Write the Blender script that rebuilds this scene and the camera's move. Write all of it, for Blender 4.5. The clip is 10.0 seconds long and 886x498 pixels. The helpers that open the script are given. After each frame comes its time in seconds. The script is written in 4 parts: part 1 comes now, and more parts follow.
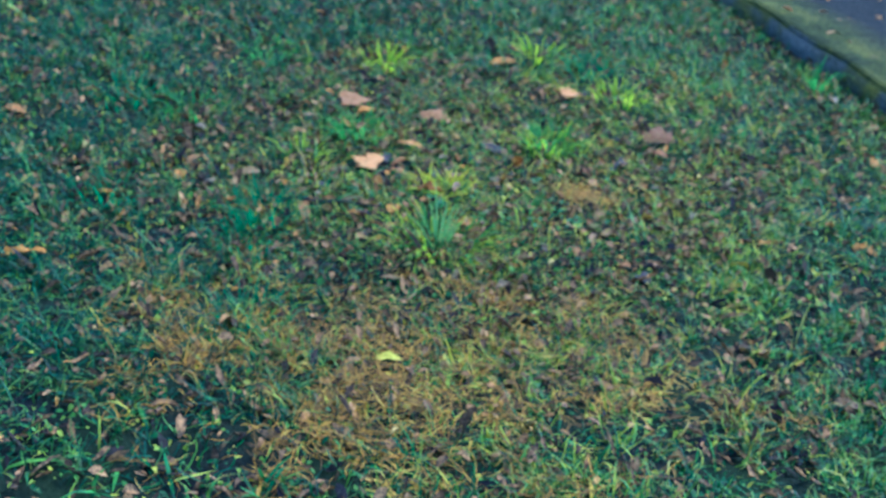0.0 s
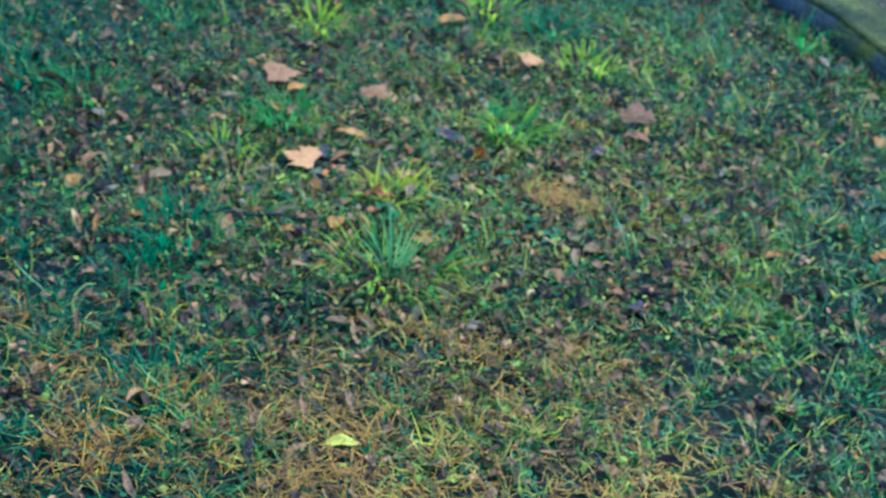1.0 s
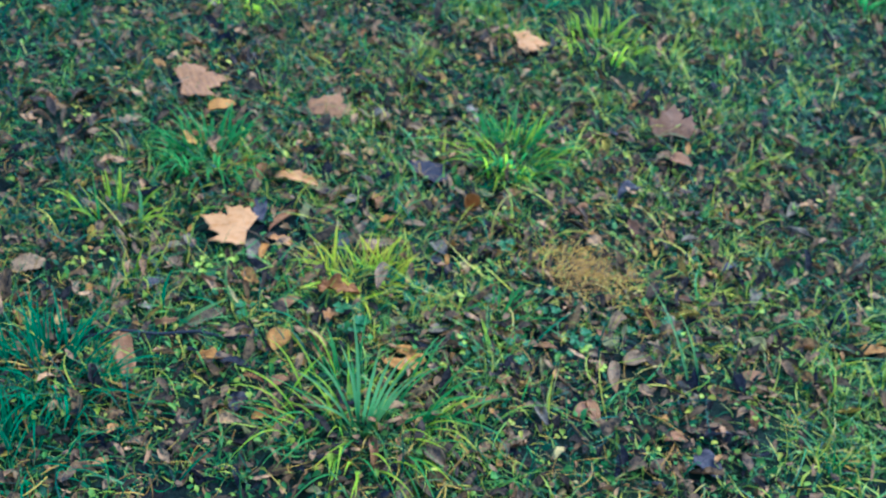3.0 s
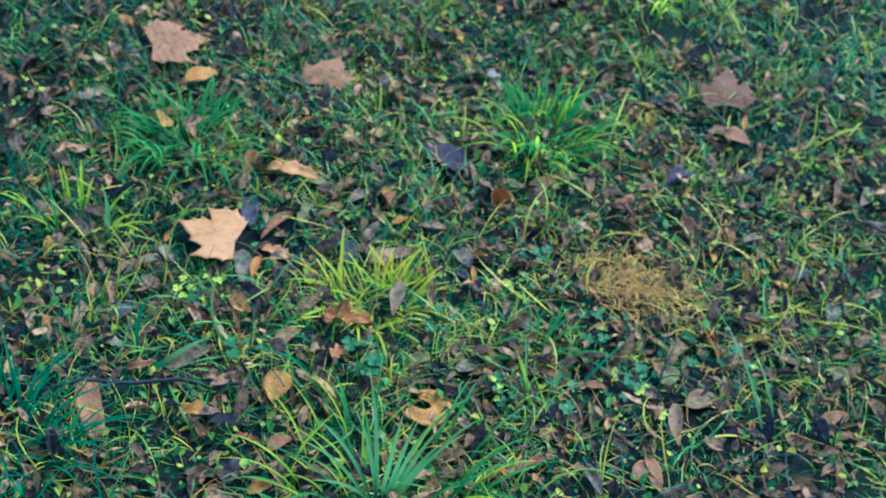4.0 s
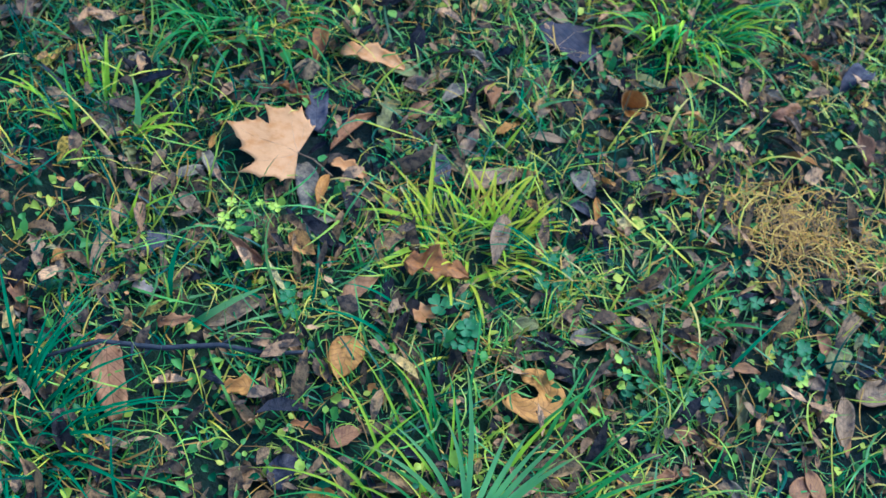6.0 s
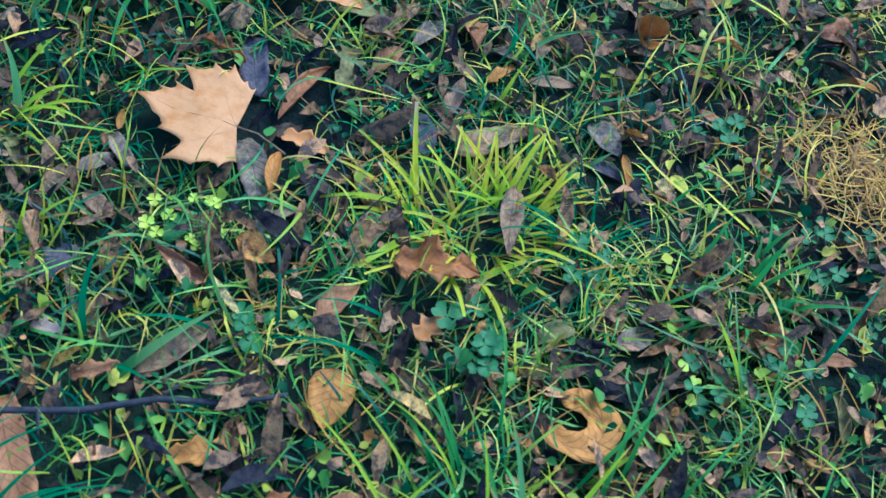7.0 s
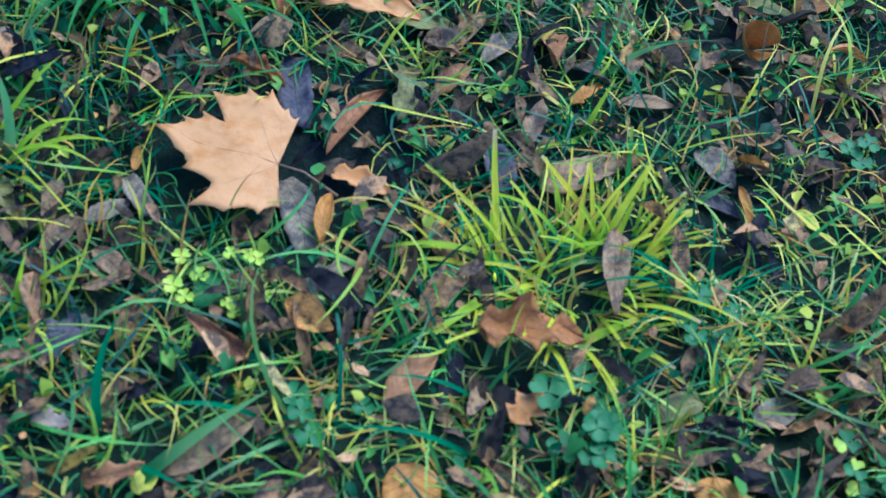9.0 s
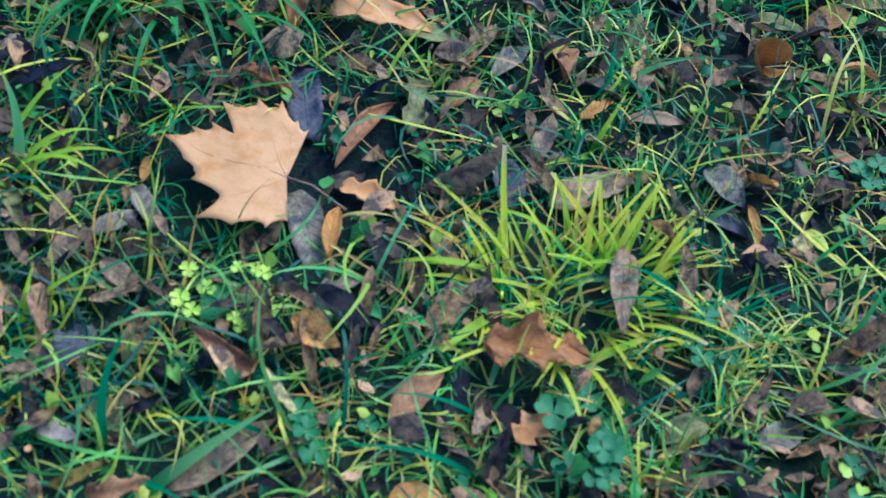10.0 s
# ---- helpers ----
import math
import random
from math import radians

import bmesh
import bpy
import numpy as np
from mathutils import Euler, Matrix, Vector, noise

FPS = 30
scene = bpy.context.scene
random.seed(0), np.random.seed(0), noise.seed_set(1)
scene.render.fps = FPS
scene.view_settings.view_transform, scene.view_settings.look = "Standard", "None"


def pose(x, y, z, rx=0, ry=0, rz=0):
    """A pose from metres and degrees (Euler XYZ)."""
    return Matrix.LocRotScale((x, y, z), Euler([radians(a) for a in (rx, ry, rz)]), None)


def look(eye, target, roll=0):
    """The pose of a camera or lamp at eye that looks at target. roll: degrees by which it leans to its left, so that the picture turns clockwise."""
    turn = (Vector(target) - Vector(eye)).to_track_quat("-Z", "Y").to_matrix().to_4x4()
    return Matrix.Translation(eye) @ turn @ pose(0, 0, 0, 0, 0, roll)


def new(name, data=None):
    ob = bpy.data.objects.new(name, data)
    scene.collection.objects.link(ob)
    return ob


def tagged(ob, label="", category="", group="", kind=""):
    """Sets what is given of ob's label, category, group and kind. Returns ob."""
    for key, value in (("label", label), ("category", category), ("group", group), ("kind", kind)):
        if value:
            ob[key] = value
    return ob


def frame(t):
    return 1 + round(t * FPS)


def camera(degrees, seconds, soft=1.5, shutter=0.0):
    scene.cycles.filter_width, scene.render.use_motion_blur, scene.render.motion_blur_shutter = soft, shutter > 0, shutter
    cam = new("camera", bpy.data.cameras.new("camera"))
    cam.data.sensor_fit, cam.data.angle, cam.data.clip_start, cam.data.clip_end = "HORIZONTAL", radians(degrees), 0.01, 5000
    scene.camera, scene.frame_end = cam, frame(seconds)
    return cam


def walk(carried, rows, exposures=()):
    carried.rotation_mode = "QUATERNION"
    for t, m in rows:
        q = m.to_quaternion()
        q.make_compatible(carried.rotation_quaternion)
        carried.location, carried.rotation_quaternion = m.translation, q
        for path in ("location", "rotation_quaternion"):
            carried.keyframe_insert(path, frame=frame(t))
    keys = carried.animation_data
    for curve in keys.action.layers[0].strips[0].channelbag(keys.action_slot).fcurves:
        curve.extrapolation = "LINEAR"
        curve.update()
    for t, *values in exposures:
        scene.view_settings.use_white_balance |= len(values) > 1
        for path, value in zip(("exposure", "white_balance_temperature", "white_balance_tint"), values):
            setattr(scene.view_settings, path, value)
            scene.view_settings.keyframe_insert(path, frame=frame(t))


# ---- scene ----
cam = camera(39.3, 10.0)
PATH = [
    (0, (2.033, -3.203, 1.765), (1.204, -1.651, 0.815), 6.9),
    (0.5, (1.755, -2.876, 1.752), (1.135, -1.263, 0.744), 8.6),
    (1, (1.572, -2.63, 1.712), (0.916, -1.073, 0.643), 8.9),
    (1.5, (1.513, -2.375, 1.697), (0.818, -0.839, 0.62), 10.5),
    (2, (1.385, -2.173, 1.656), (0.744, -0.64, 0.542), 9.7),
    (2.5, (1.13, -1.955, 1.634), (0.632, -0.412, 0.463), 9.7),
    (2.7, (1.07, -1.847, 1.624), (0.571, -0.341, 0.407), 10.0),
    (3.8, (0.871, -1.367, 1.563), (0.409, 0.046, 0.225), 10.9),
    (4, (0.763, -1.305, 1.523), (0.375, 0.075, 0.128), 12.3),
    (4.5, (0.605, -1.172, 1.493), (0.317, 0.139, 0.01), 14.5),
    (5, (0.543, -1.101, 1.46), (0.293, 0.163, -0.069), 17.2),
    (5.5, (0.542, -1.008, 1.428), (0.192, 0.12, -0.186), 14.8),
    (5.7, (0.551, -0.973, 1.398), (0.199, 0.147, -0.221), 14.5),
    (6.8, (0.373, -0.722, 1.09), (0.246, 0.335, -0.602), 19.5),
    (7, (0.365, -0.701, 1.032), (0.224, 0.401, -0.631), 17.9),
    (7.5, (0.312, -0.642, 0.95), (0.177, 0.451, -0.719), 18.1),
    (8, (0.296, -0.616, 0.893), (0.172, 0.492, -0.768), 18.6),
    (8.5, (0.282, -0.598, 0.851), (0.149, 0.555, -0.778), 17.1),
    (9, (0.268, -0.589, 0.846), (0.117, 0.553, -0.789), 16.3),
    (9.5, (0.264, -0.579, 0.844), (0.116, 0.549, -0.801), 16.9),
    (10, (0.258, -0.573, 0.856), (0.105, 0.554, -0.789), 17.1),
]
walk(cam, [(t, look(e, g, r)) for t, e, g, r in PATH], exposures=[(0, 1.12, 4130, 2), (2.5, 1.12, 4130, 2), (4.5, 1.02, 4080, 3), (10, 0.98, 4080, 4)])
cam.data.dof.use_dof = True
cam.data.dof.focus_distance = 1.36
cam.data.dof.aperture_fstop = 8.0

# world: an overcast autumn day
world = bpy.data.worlds.new("world")
scene.world = world
world.use_nodes = True
wn = world.node_tree
sky = wn.nodes.new("ShaderNodeTexSky")
sky.sky_type = "NISHITA"
sky.sun_disc = False
sky.sun_elevation = radians(53)
sky.sun_rotation = radians(20)
sky.dust_density = 0.8
wn.links.new(sky.outputs[0], wn.nodes["Background"].inputs[0])
wn.nodes["Background"].inputs[1].default_value = 0.15
sun = new("sun", bpy.data.lights.new("sun", "SUN"))
sun.data.energy = 2.6
sun.data.angle = radians(40)
sun.data.color = (1.0, 0.9, 0.7)
sun.matrix_world = look((1.0, 2.8, 4.0), (0, 0, 0))


# ---- materials ----
def base_mat(name):
    m = bpy.data.materials.new(name)
    m.use_nodes = True
    nt = m.node_tree
    return m, nt, nt.nodes["Principled BSDF"]


def node(nt, kind, **inputs):
    n = nt.nodes.new(kind)
    for k, v in inputs.items():
        n.inputs[k.replace("_", " ")].default_value = v
    return n


def ramp(nt, fac, stops, interp="LINEAR"):
    r = nt.nodes.new("ShaderNodeValToRGB")
    r.color_ramp.interpolation = interp
    el = r.color_ramp.elements
    while len(el) < len(stops):
        el.new(0.5)
    for e, (p, c) in zip(el, stops):
        e.position = p
        e.color = (*c, 1) if len(c) == 3 else c
    nt.links.new(fac, r.inputs[0])
    return r.outputs[0]


def mix(nt, fac, a, b, mode="MIX"):
    n = nt.nodes.new("ShaderNodeMix")
    n.data_type, n.blend_type = "RGBA", mode
    for sock, v in ((n.inputs[0], fac), (n.inputs[6], a), (n.inputs[7], b)):
        if hasattr(v, "links"):
            nt.links.new(v, sock)
        elif isinstance(v, (int, float)):
            sock.default_value = v
        else:
            sock.default_value = (*v, 1)
    return n.outputs[2]


def math_node(nt, op, a, b=0.0, c=0.0):
    n = nt.nodes.new("ShaderNodeMath")
    n.operation = op
    for sock, v in zip(n.inputs, (a, b, c)):
        if hasattr(v, "links"):
            nt.links.new(v, sock)
        else:
            sock.default_value = v
    return n.outputs[0]


def noise_tex(nt, vec, scale, detail=4.0, rough=0.6):
    n = node(nt, "ShaderNodeTexNoise", Scale=scale, Detail=detail, Roughness=rough)
    nt.links.new(vec, n.inputs["Vector"])
    return n.outputs["Fac"]


def bump(nt, p, height, strength, distance):
    b = node(nt, "ShaderNodeBump", Strength=strength, Distance=distance)
    nt.links.new(height, b.inputs["Height"])
    nt.links.new(b.outputs[0], p.inputs["Normal"])


def see_through(nt, p, colour, amount):
    """Thin plant tissue lets part of the light through."""
    tr = nt.nodes.new("ShaderNodeBsdfTranslucent")
    ms = nt.nodes.new("ShaderNodeMixShader")
    ms.inputs[0].default_value = amount
    nt.links.new(colour, tr.inputs[0])
    nt.links.new(p.outputs[0], ms.inputs[1])
    nt.links.new(tr.outputs[0], ms.inputs[2])
    nt.links.new(ms.outputs[0], nt.nodes["Material Output"].inputs[0])


def stuff_mat(name, stops, rough=0.55, through_light=0.25, spot=0.35, spot_colour=(0.03, 0.025, 0.02), sunny=False):
    """Colour by piece, blotched and streaked."""
    m, nt, p = base_mat(name)
    geo = nt.nodes.new("ShaderNodeNewGeometry")
    tc = nt.nodes.new("ShaderNodeTexCoord")
    col = ramp(nt, geo.outputs["Random Per Island"], stops)
    big = noise_tex(nt, tc.outputs["Object"], 5.0, 3)
    col = mix(nt, ramp(nt, big, [(0.35, (0, 0, 0)), (0.7, (1, 1, 1))]), col, mix(nt, 1.0, col, (0.75, 0.8, 0.7), "MULTIPLY"))
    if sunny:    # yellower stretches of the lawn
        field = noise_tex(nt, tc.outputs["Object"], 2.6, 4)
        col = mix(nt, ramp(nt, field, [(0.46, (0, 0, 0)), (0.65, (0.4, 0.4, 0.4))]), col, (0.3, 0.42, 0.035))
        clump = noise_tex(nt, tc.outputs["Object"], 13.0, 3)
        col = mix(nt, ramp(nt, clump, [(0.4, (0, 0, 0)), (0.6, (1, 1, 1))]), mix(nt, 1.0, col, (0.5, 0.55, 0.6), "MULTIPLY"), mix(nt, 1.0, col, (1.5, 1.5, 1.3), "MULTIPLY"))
    fine = noise_tex(nt, tc.outputs["Object"], 140.0, 4)
    col = mix(nt, math_node(nt, "MULTIPLY", ramp(nt, fine, [(0.5, (0, 0, 0)), (0.72, (1, 1, 1))]), spot), col, spot_colour)
    nt.links.new(col, p.inputs["Base Color"])
    p.inputs["Roughness"].default_value = rough
    p.inputs["Specular IOR Level"].default_value = 0.3
    bump(nt, p, fine, 0.4, 0.002)
    if through_light:
        see_through(nt, p, col, through_light)
    return m


def dead_mat(name, stops):
    """Rotting leaves: a tone for each, blotched with dark decay and bleached patches, wrinkled."""
    m, nt, p = base_mat(name)
    geo = nt.nodes.new("ShaderNodeNewGeometry")
    tc = nt.nodes.new("ShaderNodeTexCoord")
    col = ramp(nt, geo.outputs["Random Per Island"], stops)
    blot = noise_tex(nt, tc.outputs["Object"], 85.0, 5, 0.65)
    fine = noise_tex(nt, tc.outputs["Object"], 330.0, 4, 0.7)
    warm = mix(nt, 1.0, col, (1.2, 0.98, 0.75), "MULTIPLY")
    dark = mix(nt, 1.0, col, (0.24, 0.25, 0.3), "MULTIPLY")
    col = mix(nt, ramp(nt, blot, [(0.40, (0, 0, 0)), (0.56, (1, 1, 1))]), dark, warm)
    col = mix(nt, math_node(nt, "MULTIPLY", ramp(nt, fine, [(0.52, (0, 0, 0)), (0.66, (1, 1, 1))]), 0.55), col, (0.025, 0.02, 0.025))
    nt.links.new(col, p.inputs["Base Color"])
    p.inputs["Roughness"].default_value = 0.62
    p.inputs["Specular IOR Level"].default_value = 0.12
    bump(nt, p, math_node(nt, "ADD", blot, math_node(nt, "MULTIPLY", fine, 0.4)), 0.8, 0.004)
    see_through(nt, p, col, 0.12)
    return m


def blade_mat(name, low, mid, tip, rough=0.45):
    """A grass blade: colour along its length, fine ribs, and a tone of its own."""
    m, nt, p = base_mat(name)
    tc = nt.nodes.new("ShaderNodeTexCoord")
    sep = nt.nodes.new("ShaderNodeSeparateXYZ")
    nt.links.new(tc.outputs["UV"], sep.inputs[0])
    info = nt.nodes.new("ShaderNodeObjectInfo")
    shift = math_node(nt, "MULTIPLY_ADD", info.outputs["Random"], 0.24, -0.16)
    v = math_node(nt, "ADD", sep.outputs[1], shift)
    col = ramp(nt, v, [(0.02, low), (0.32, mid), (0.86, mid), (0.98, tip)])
    n = noise_tex(nt, tc.outputs["Object"], 55.0, 3)
    col = mix(nt, ramp(nt, n, [(0.55, (0, 0, 0)), (0.85, (0.6, 0.6, 0.6))]), col, mix(nt, 1.0, col, (0.6, 0.75, 0.6), "MULTIPLY"))
    nt.links.new(col, p.inputs["Base Color"])
    p.inputs["Roughness"].default_value = rough
    p.inputs["Specular IOR Level"].default_value = 0.3
    ribs = math_node(nt, "SINE", math_node(nt, "MULTIPLY", sep.outputs[0], 44.0))
    bump(nt, p, ribs, 0.25, 0.0006)
    see_through(nt, p, col, 0.68)
    return m


def leaf_mat(name, light, dark, vein, spots=0.4, ribs=9.0, rough=0.6):
    """A dead leaf: two tones, a midrib with side veins, blotches."""
    m, nt, p = base_mat(name)
    tc = nt.nodes.new("ShaderNodeTexCoord")
    sep = nt.nodes.new("ShaderNodeSeparateXYZ")
    nt.links.new(tc.outputs["UV"], sep.inputs[0])
    info = nt.nodes.new("ShaderNodeObjectInfo")
    off = nt.nodes.new("ShaderNodeVectorMath")
    off.operation = "ADD"
    nt.links.new(tc.outputs["Object"], off.inputs[0])
    nt.links.new(info.outputs["Random"], off.inputs[1])
    n1 = noise_tex(nt, off.outputs[0], 55.0, 6, 0.65)
    n2 = noise_tex(nt, off.outputs[0], 160.0, 4)
    tone = math_node(nt, "MULTIPLY_ADD", info.outputs["Random"], 0.12, n1)
    col = ramp(nt, tone, [(0.40, dark), (0.60, light)])
    u = math_node(nt, "ABSOLUTE", math_node(nt, "MULTIPLY_ADD", sep.outputs[0], 2.0, -1.0))
    mid = ramp(nt, u, [(0.0, (1, 1, 1)), (0.07, (0, 0, 0))])
    phase = math_node(nt, "MULTIPLY", math_node(nt, "MULTIPLY_ADD", u, -0.22, sep.outputs[1]), ribs * 6.283)
    side = ramp(nt, math_node(nt, "SINE", phase), [(0.62, (0, 0, 0)), (1.0, (0.85, 0.85, 0.85))])
    veins = math_node(nt, "MAXIMUM", mid, side) if ribs else math_node(nt, "MULTIPLY", mid, 0.0)
    col = mix(nt, math_node(nt, "MULTIPLY", veins, 0.42), col, vein)
    blot = ramp(nt, n2, [(0.52, (0, 0, 0)), (0.7, (1, 1, 1))])
    col = mix(nt, math_node(nt, "MULTIPLY", blot, spots), col, mix(nt, 1.0, dark, (0.4, 0.35, 0.4), "MULTIPLY"))
    nt.links.new(col, p.inputs["Base Color"])
    p.inputs["Roughness"].default_value = rough
    p.inputs["Specular IOR Level"].default_value = 0.2
    bump(nt, p, math_node(nt, "ADD", math_node(nt, "MULTIPLY", veins, -0.5), n2), 0.5, 0.0015)
    see_through(nt, p, col, 0.15)
    return m


def soil_mat():
    m, nt, p = base_mat("soil")
    tc = nt.nodes.new("ShaderNodeTexCoord")
    a = noise_tex(nt, tc.outputs["Object"], 3.0, 5)
    b = noise_tex(nt, tc.outputs["Object"], 90.0, 6, 0.7)
    # the bluish-black stops put the shade between blades into the soil's colour
    col = ramp(nt, b, [(0.35, (0.008, 0.011, 0.02)), (0.6, (0.02, 0.02, 0.028)), (0.85, (0.07, 0.055, 0.05))])
    col = mix(nt, ramp(nt, a, [(0.35, (0.15, 0.15, 0.15)), (0.6, (0.8, 0.8, 0.8))]), col, mix(nt, b, (0.012, 0.03, 0.02), (0.05, 0.075, 0.022)))
    nt.links.new(col, p.inputs["Base Color"])
    p.inputs["Roughness"].default_value = 0.9
    p.inputs["Specular IOR Level"].default_value = 0.08
    bump(nt, p, b, 0.9, 0.02)
    return m


def stone_mat():
    m, nt, p = base_mat("mossy_stone")
    tc = nt.nodes.new("ShaderNodeTexCoord")
    sep = nt.nodes.new("ShaderNodeSeparateXYZ")
    nt.links.new(tc.outputs["Object"], sep.inputs[0])
    a = noise_tex(nt, tc.outputs["Object"], 4.0, 5)
    b = noise_tex(nt, tc.outputs["Object"], 60.0, 5)
    stone = ramp(nt, b, [(0.3, (0.06, 0.065, 0.07)), (0.7, (0.15, 0.155, 0.16))])
    grime = ramp(nt, b, [(0.35, (0.01, 0.013, 0.018)), (0.75, (0.045, 0.042, 0.04))])
    moss = ramp(nt, math_node(nt, "MULTIPLY_ADD", a, 0.7, math_node(nt, "MULTIPLY_ADD", b, 0.6, -0.13)), [(0.34, (0.012, 0.018, 0.012)), (0.52, (0.05, 0.058, 0.018)), (0.72, (0.16, 0.15, 0.03))])
    y = math_node(nt, "MULTIPLY_ADD", a, 0.35, sep.outputs[1])
    back = ramp(nt, y, [(0.4, (0, 0, 0)), (0.64, (1, 1, 1))])
    col = mix(nt, back, moss, grime)
    y2 = math_node(nt, "MULTIPLY_ADD", a, 0.12, sep.outputs[1])
    front = ramp(nt, y2, [(0.05, (0, 0, 0)), (0.075, (1, 1, 1))])
    # the stone turns darker and greener towards its foot
    z2 = math_node(nt, "MULTIPLY_ADD", b, 0.05, sep.outputs[2])
    foot_tone = ramp(nt, z2, [(0.03, (1, 1, 1)), (0.12, (0, 0, 0))])
    stone = mix(nt, math_node(nt, "MULTIPLY", foot_tone, 0.3), stone, (0.03, 0.05, 0.03))
    col = mix(nt, front, stone, col)
    nt.links.new(col, p.inputs["Base Color"])
    p.inputs["Roughness"].default_value = 0.9
    p.inputs["Specular IOR Level"].default_value = 0.1
    bump(nt, p, b, 0.8, 0.02)
    return m


def plain_mat(name, c1, c2, scale, rough=0.7):
    m, nt, p = base_mat(name)
    tc = nt.nodes.new("ShaderNodeTexCoord")
    n = noise_tex(nt, tc.outputs["Object"], scale, 5)
    nt.links.new(ramp(nt, n, [(0.3, c1), (0.7, c2)]), p.inputs["Base Color"])
    p.inputs["Roughness"].default_value = rough
    p.inputs["Specular IOR Level"].default_value = 0.25
    bump(nt, p, n, 0.5, 0.003)
    return m


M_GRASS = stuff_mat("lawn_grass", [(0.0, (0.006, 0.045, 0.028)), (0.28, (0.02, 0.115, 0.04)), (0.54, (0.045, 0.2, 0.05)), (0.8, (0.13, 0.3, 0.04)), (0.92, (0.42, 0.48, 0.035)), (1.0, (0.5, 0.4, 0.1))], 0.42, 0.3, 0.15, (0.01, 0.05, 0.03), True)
# lime and bluish grass: tones also carry the lit middle and shaded left
M_GRASS_L = stuff_mat("bright_lime_grass", [(0.0, (0.06, 0.2, 0.03)), (0.22, (0.24, 0.4, 0.025)), (0.5, (0.56, 0.58, 0.025)), (0.85, (0.84, 0.68, 0.035)), (1.0, (0.66, 0.44, 0.1))], 0.45, 0.35, 0.15, (0.02, 0.06, 0.02))
M_GRASS_T = stuff_mat("shaded_bluish_grass", [(0.0, (0.004, 0.035, 0.022)), (0.5, (0.012, 0.085, 0.04)), (0.85, (0.03, 0.16, 0.055)), (1.0, (0.2, 0.34, 0.06))], 0.42, 0.3, 0.15, (0.01, 0.05, 0.03))
M_LITTER = dead_mat("litter", [(0.0, (0.02, 0.023, 0.04)), (0.35, (0.065, 0.052, 0.04)), (0.6, (0.16, 0.11, 0.06)), (0.82, (0.32, 0.2, 0.095)), (0.93, (0.34, 0.245, 0.145)), (0.975, (0.48, 0.25, 0.06)), (1.0, (0.55, 0.46, 0.06))])
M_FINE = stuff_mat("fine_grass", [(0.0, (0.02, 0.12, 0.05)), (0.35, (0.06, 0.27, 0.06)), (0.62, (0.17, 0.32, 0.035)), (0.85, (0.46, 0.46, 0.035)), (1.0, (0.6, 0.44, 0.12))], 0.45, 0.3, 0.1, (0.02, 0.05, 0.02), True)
M_SCRAPS = dead_mat("leaf_scraps", [(0.0, (0.08, 0.062, 0.05)), (0.3, (0.22, 0.15, 0.09)), (0.6, (0.42, 0.255, 0.13)), (0.85, (0.58, 0.37, 0.19)), (0.93, (0.55, 0.28, 0.07)), (1.0, (0.62, 0.52, 0.2))])
M_HERB = stuff_mat("herb", [(0.0, (0.012, 0.06, 0.02)), (0.4, (0.03, 0.125, 0.03)), (0.72, (0.18, 0.36, 0.045)), (0.88, (0.5, 0.54, 0.035)), (1.0, (0.7, 0.58, 0.05))], 0.5, 0.3, 0.15, (0.02, 0.05, 0.02))
M_STRAW = stuff_mat("straw", [(0.0, (0.07, 0.038, 0.008)), (0.4, (0.24, 0.11, 0.007)), (0.8, (0.52, 0.255, 0.01)), (1.0, (0.66, 0.42, 0.05))], 0.6, 0.15, 0.2)
M_GOLD = stuff_mat("golden_straw", [(0.0, (0.12, 0.06, 0.01)), (0.4, (0.36, 0.16, 0.008)), (0.8, (0.64, 0.31, 0.01)), (1.0, (0.78, 0.5, 0.05))], 0.6, 0.15, 0.2)
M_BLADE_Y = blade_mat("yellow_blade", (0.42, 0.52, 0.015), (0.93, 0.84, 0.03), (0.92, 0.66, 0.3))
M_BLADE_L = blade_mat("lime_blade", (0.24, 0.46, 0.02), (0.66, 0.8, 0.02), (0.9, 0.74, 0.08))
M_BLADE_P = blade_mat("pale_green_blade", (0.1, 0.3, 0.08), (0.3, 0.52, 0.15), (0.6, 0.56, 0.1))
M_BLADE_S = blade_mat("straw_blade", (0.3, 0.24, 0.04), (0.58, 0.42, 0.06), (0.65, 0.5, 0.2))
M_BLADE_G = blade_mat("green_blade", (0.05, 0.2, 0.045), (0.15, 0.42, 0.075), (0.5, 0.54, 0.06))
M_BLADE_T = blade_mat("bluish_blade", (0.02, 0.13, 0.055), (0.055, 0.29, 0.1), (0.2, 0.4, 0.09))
M_SOIL, M_STONE = soil_mat(), stone_mat()
M_TWIG = plain_mat("twig_bark", (0.012, 0.012, 0.016), (0.05, 0.045, 0.045), 120)
M_STALK = plain_mat("stalk", (0.12, 0.06, 0.03), (0.3, 0.18, 0.08), 90)
M_CLOVER = plain_mat("clover_leaflet", (0.022, 0.085, 0.018), (0.05, 0.15, 0.025), 70, 0.5)
M_CLOVER_Y = plain_mat("yellowing_clover", (0.26, 0.38, 0.02), (0.5, 0.5, 0.03), 70, 0.5)
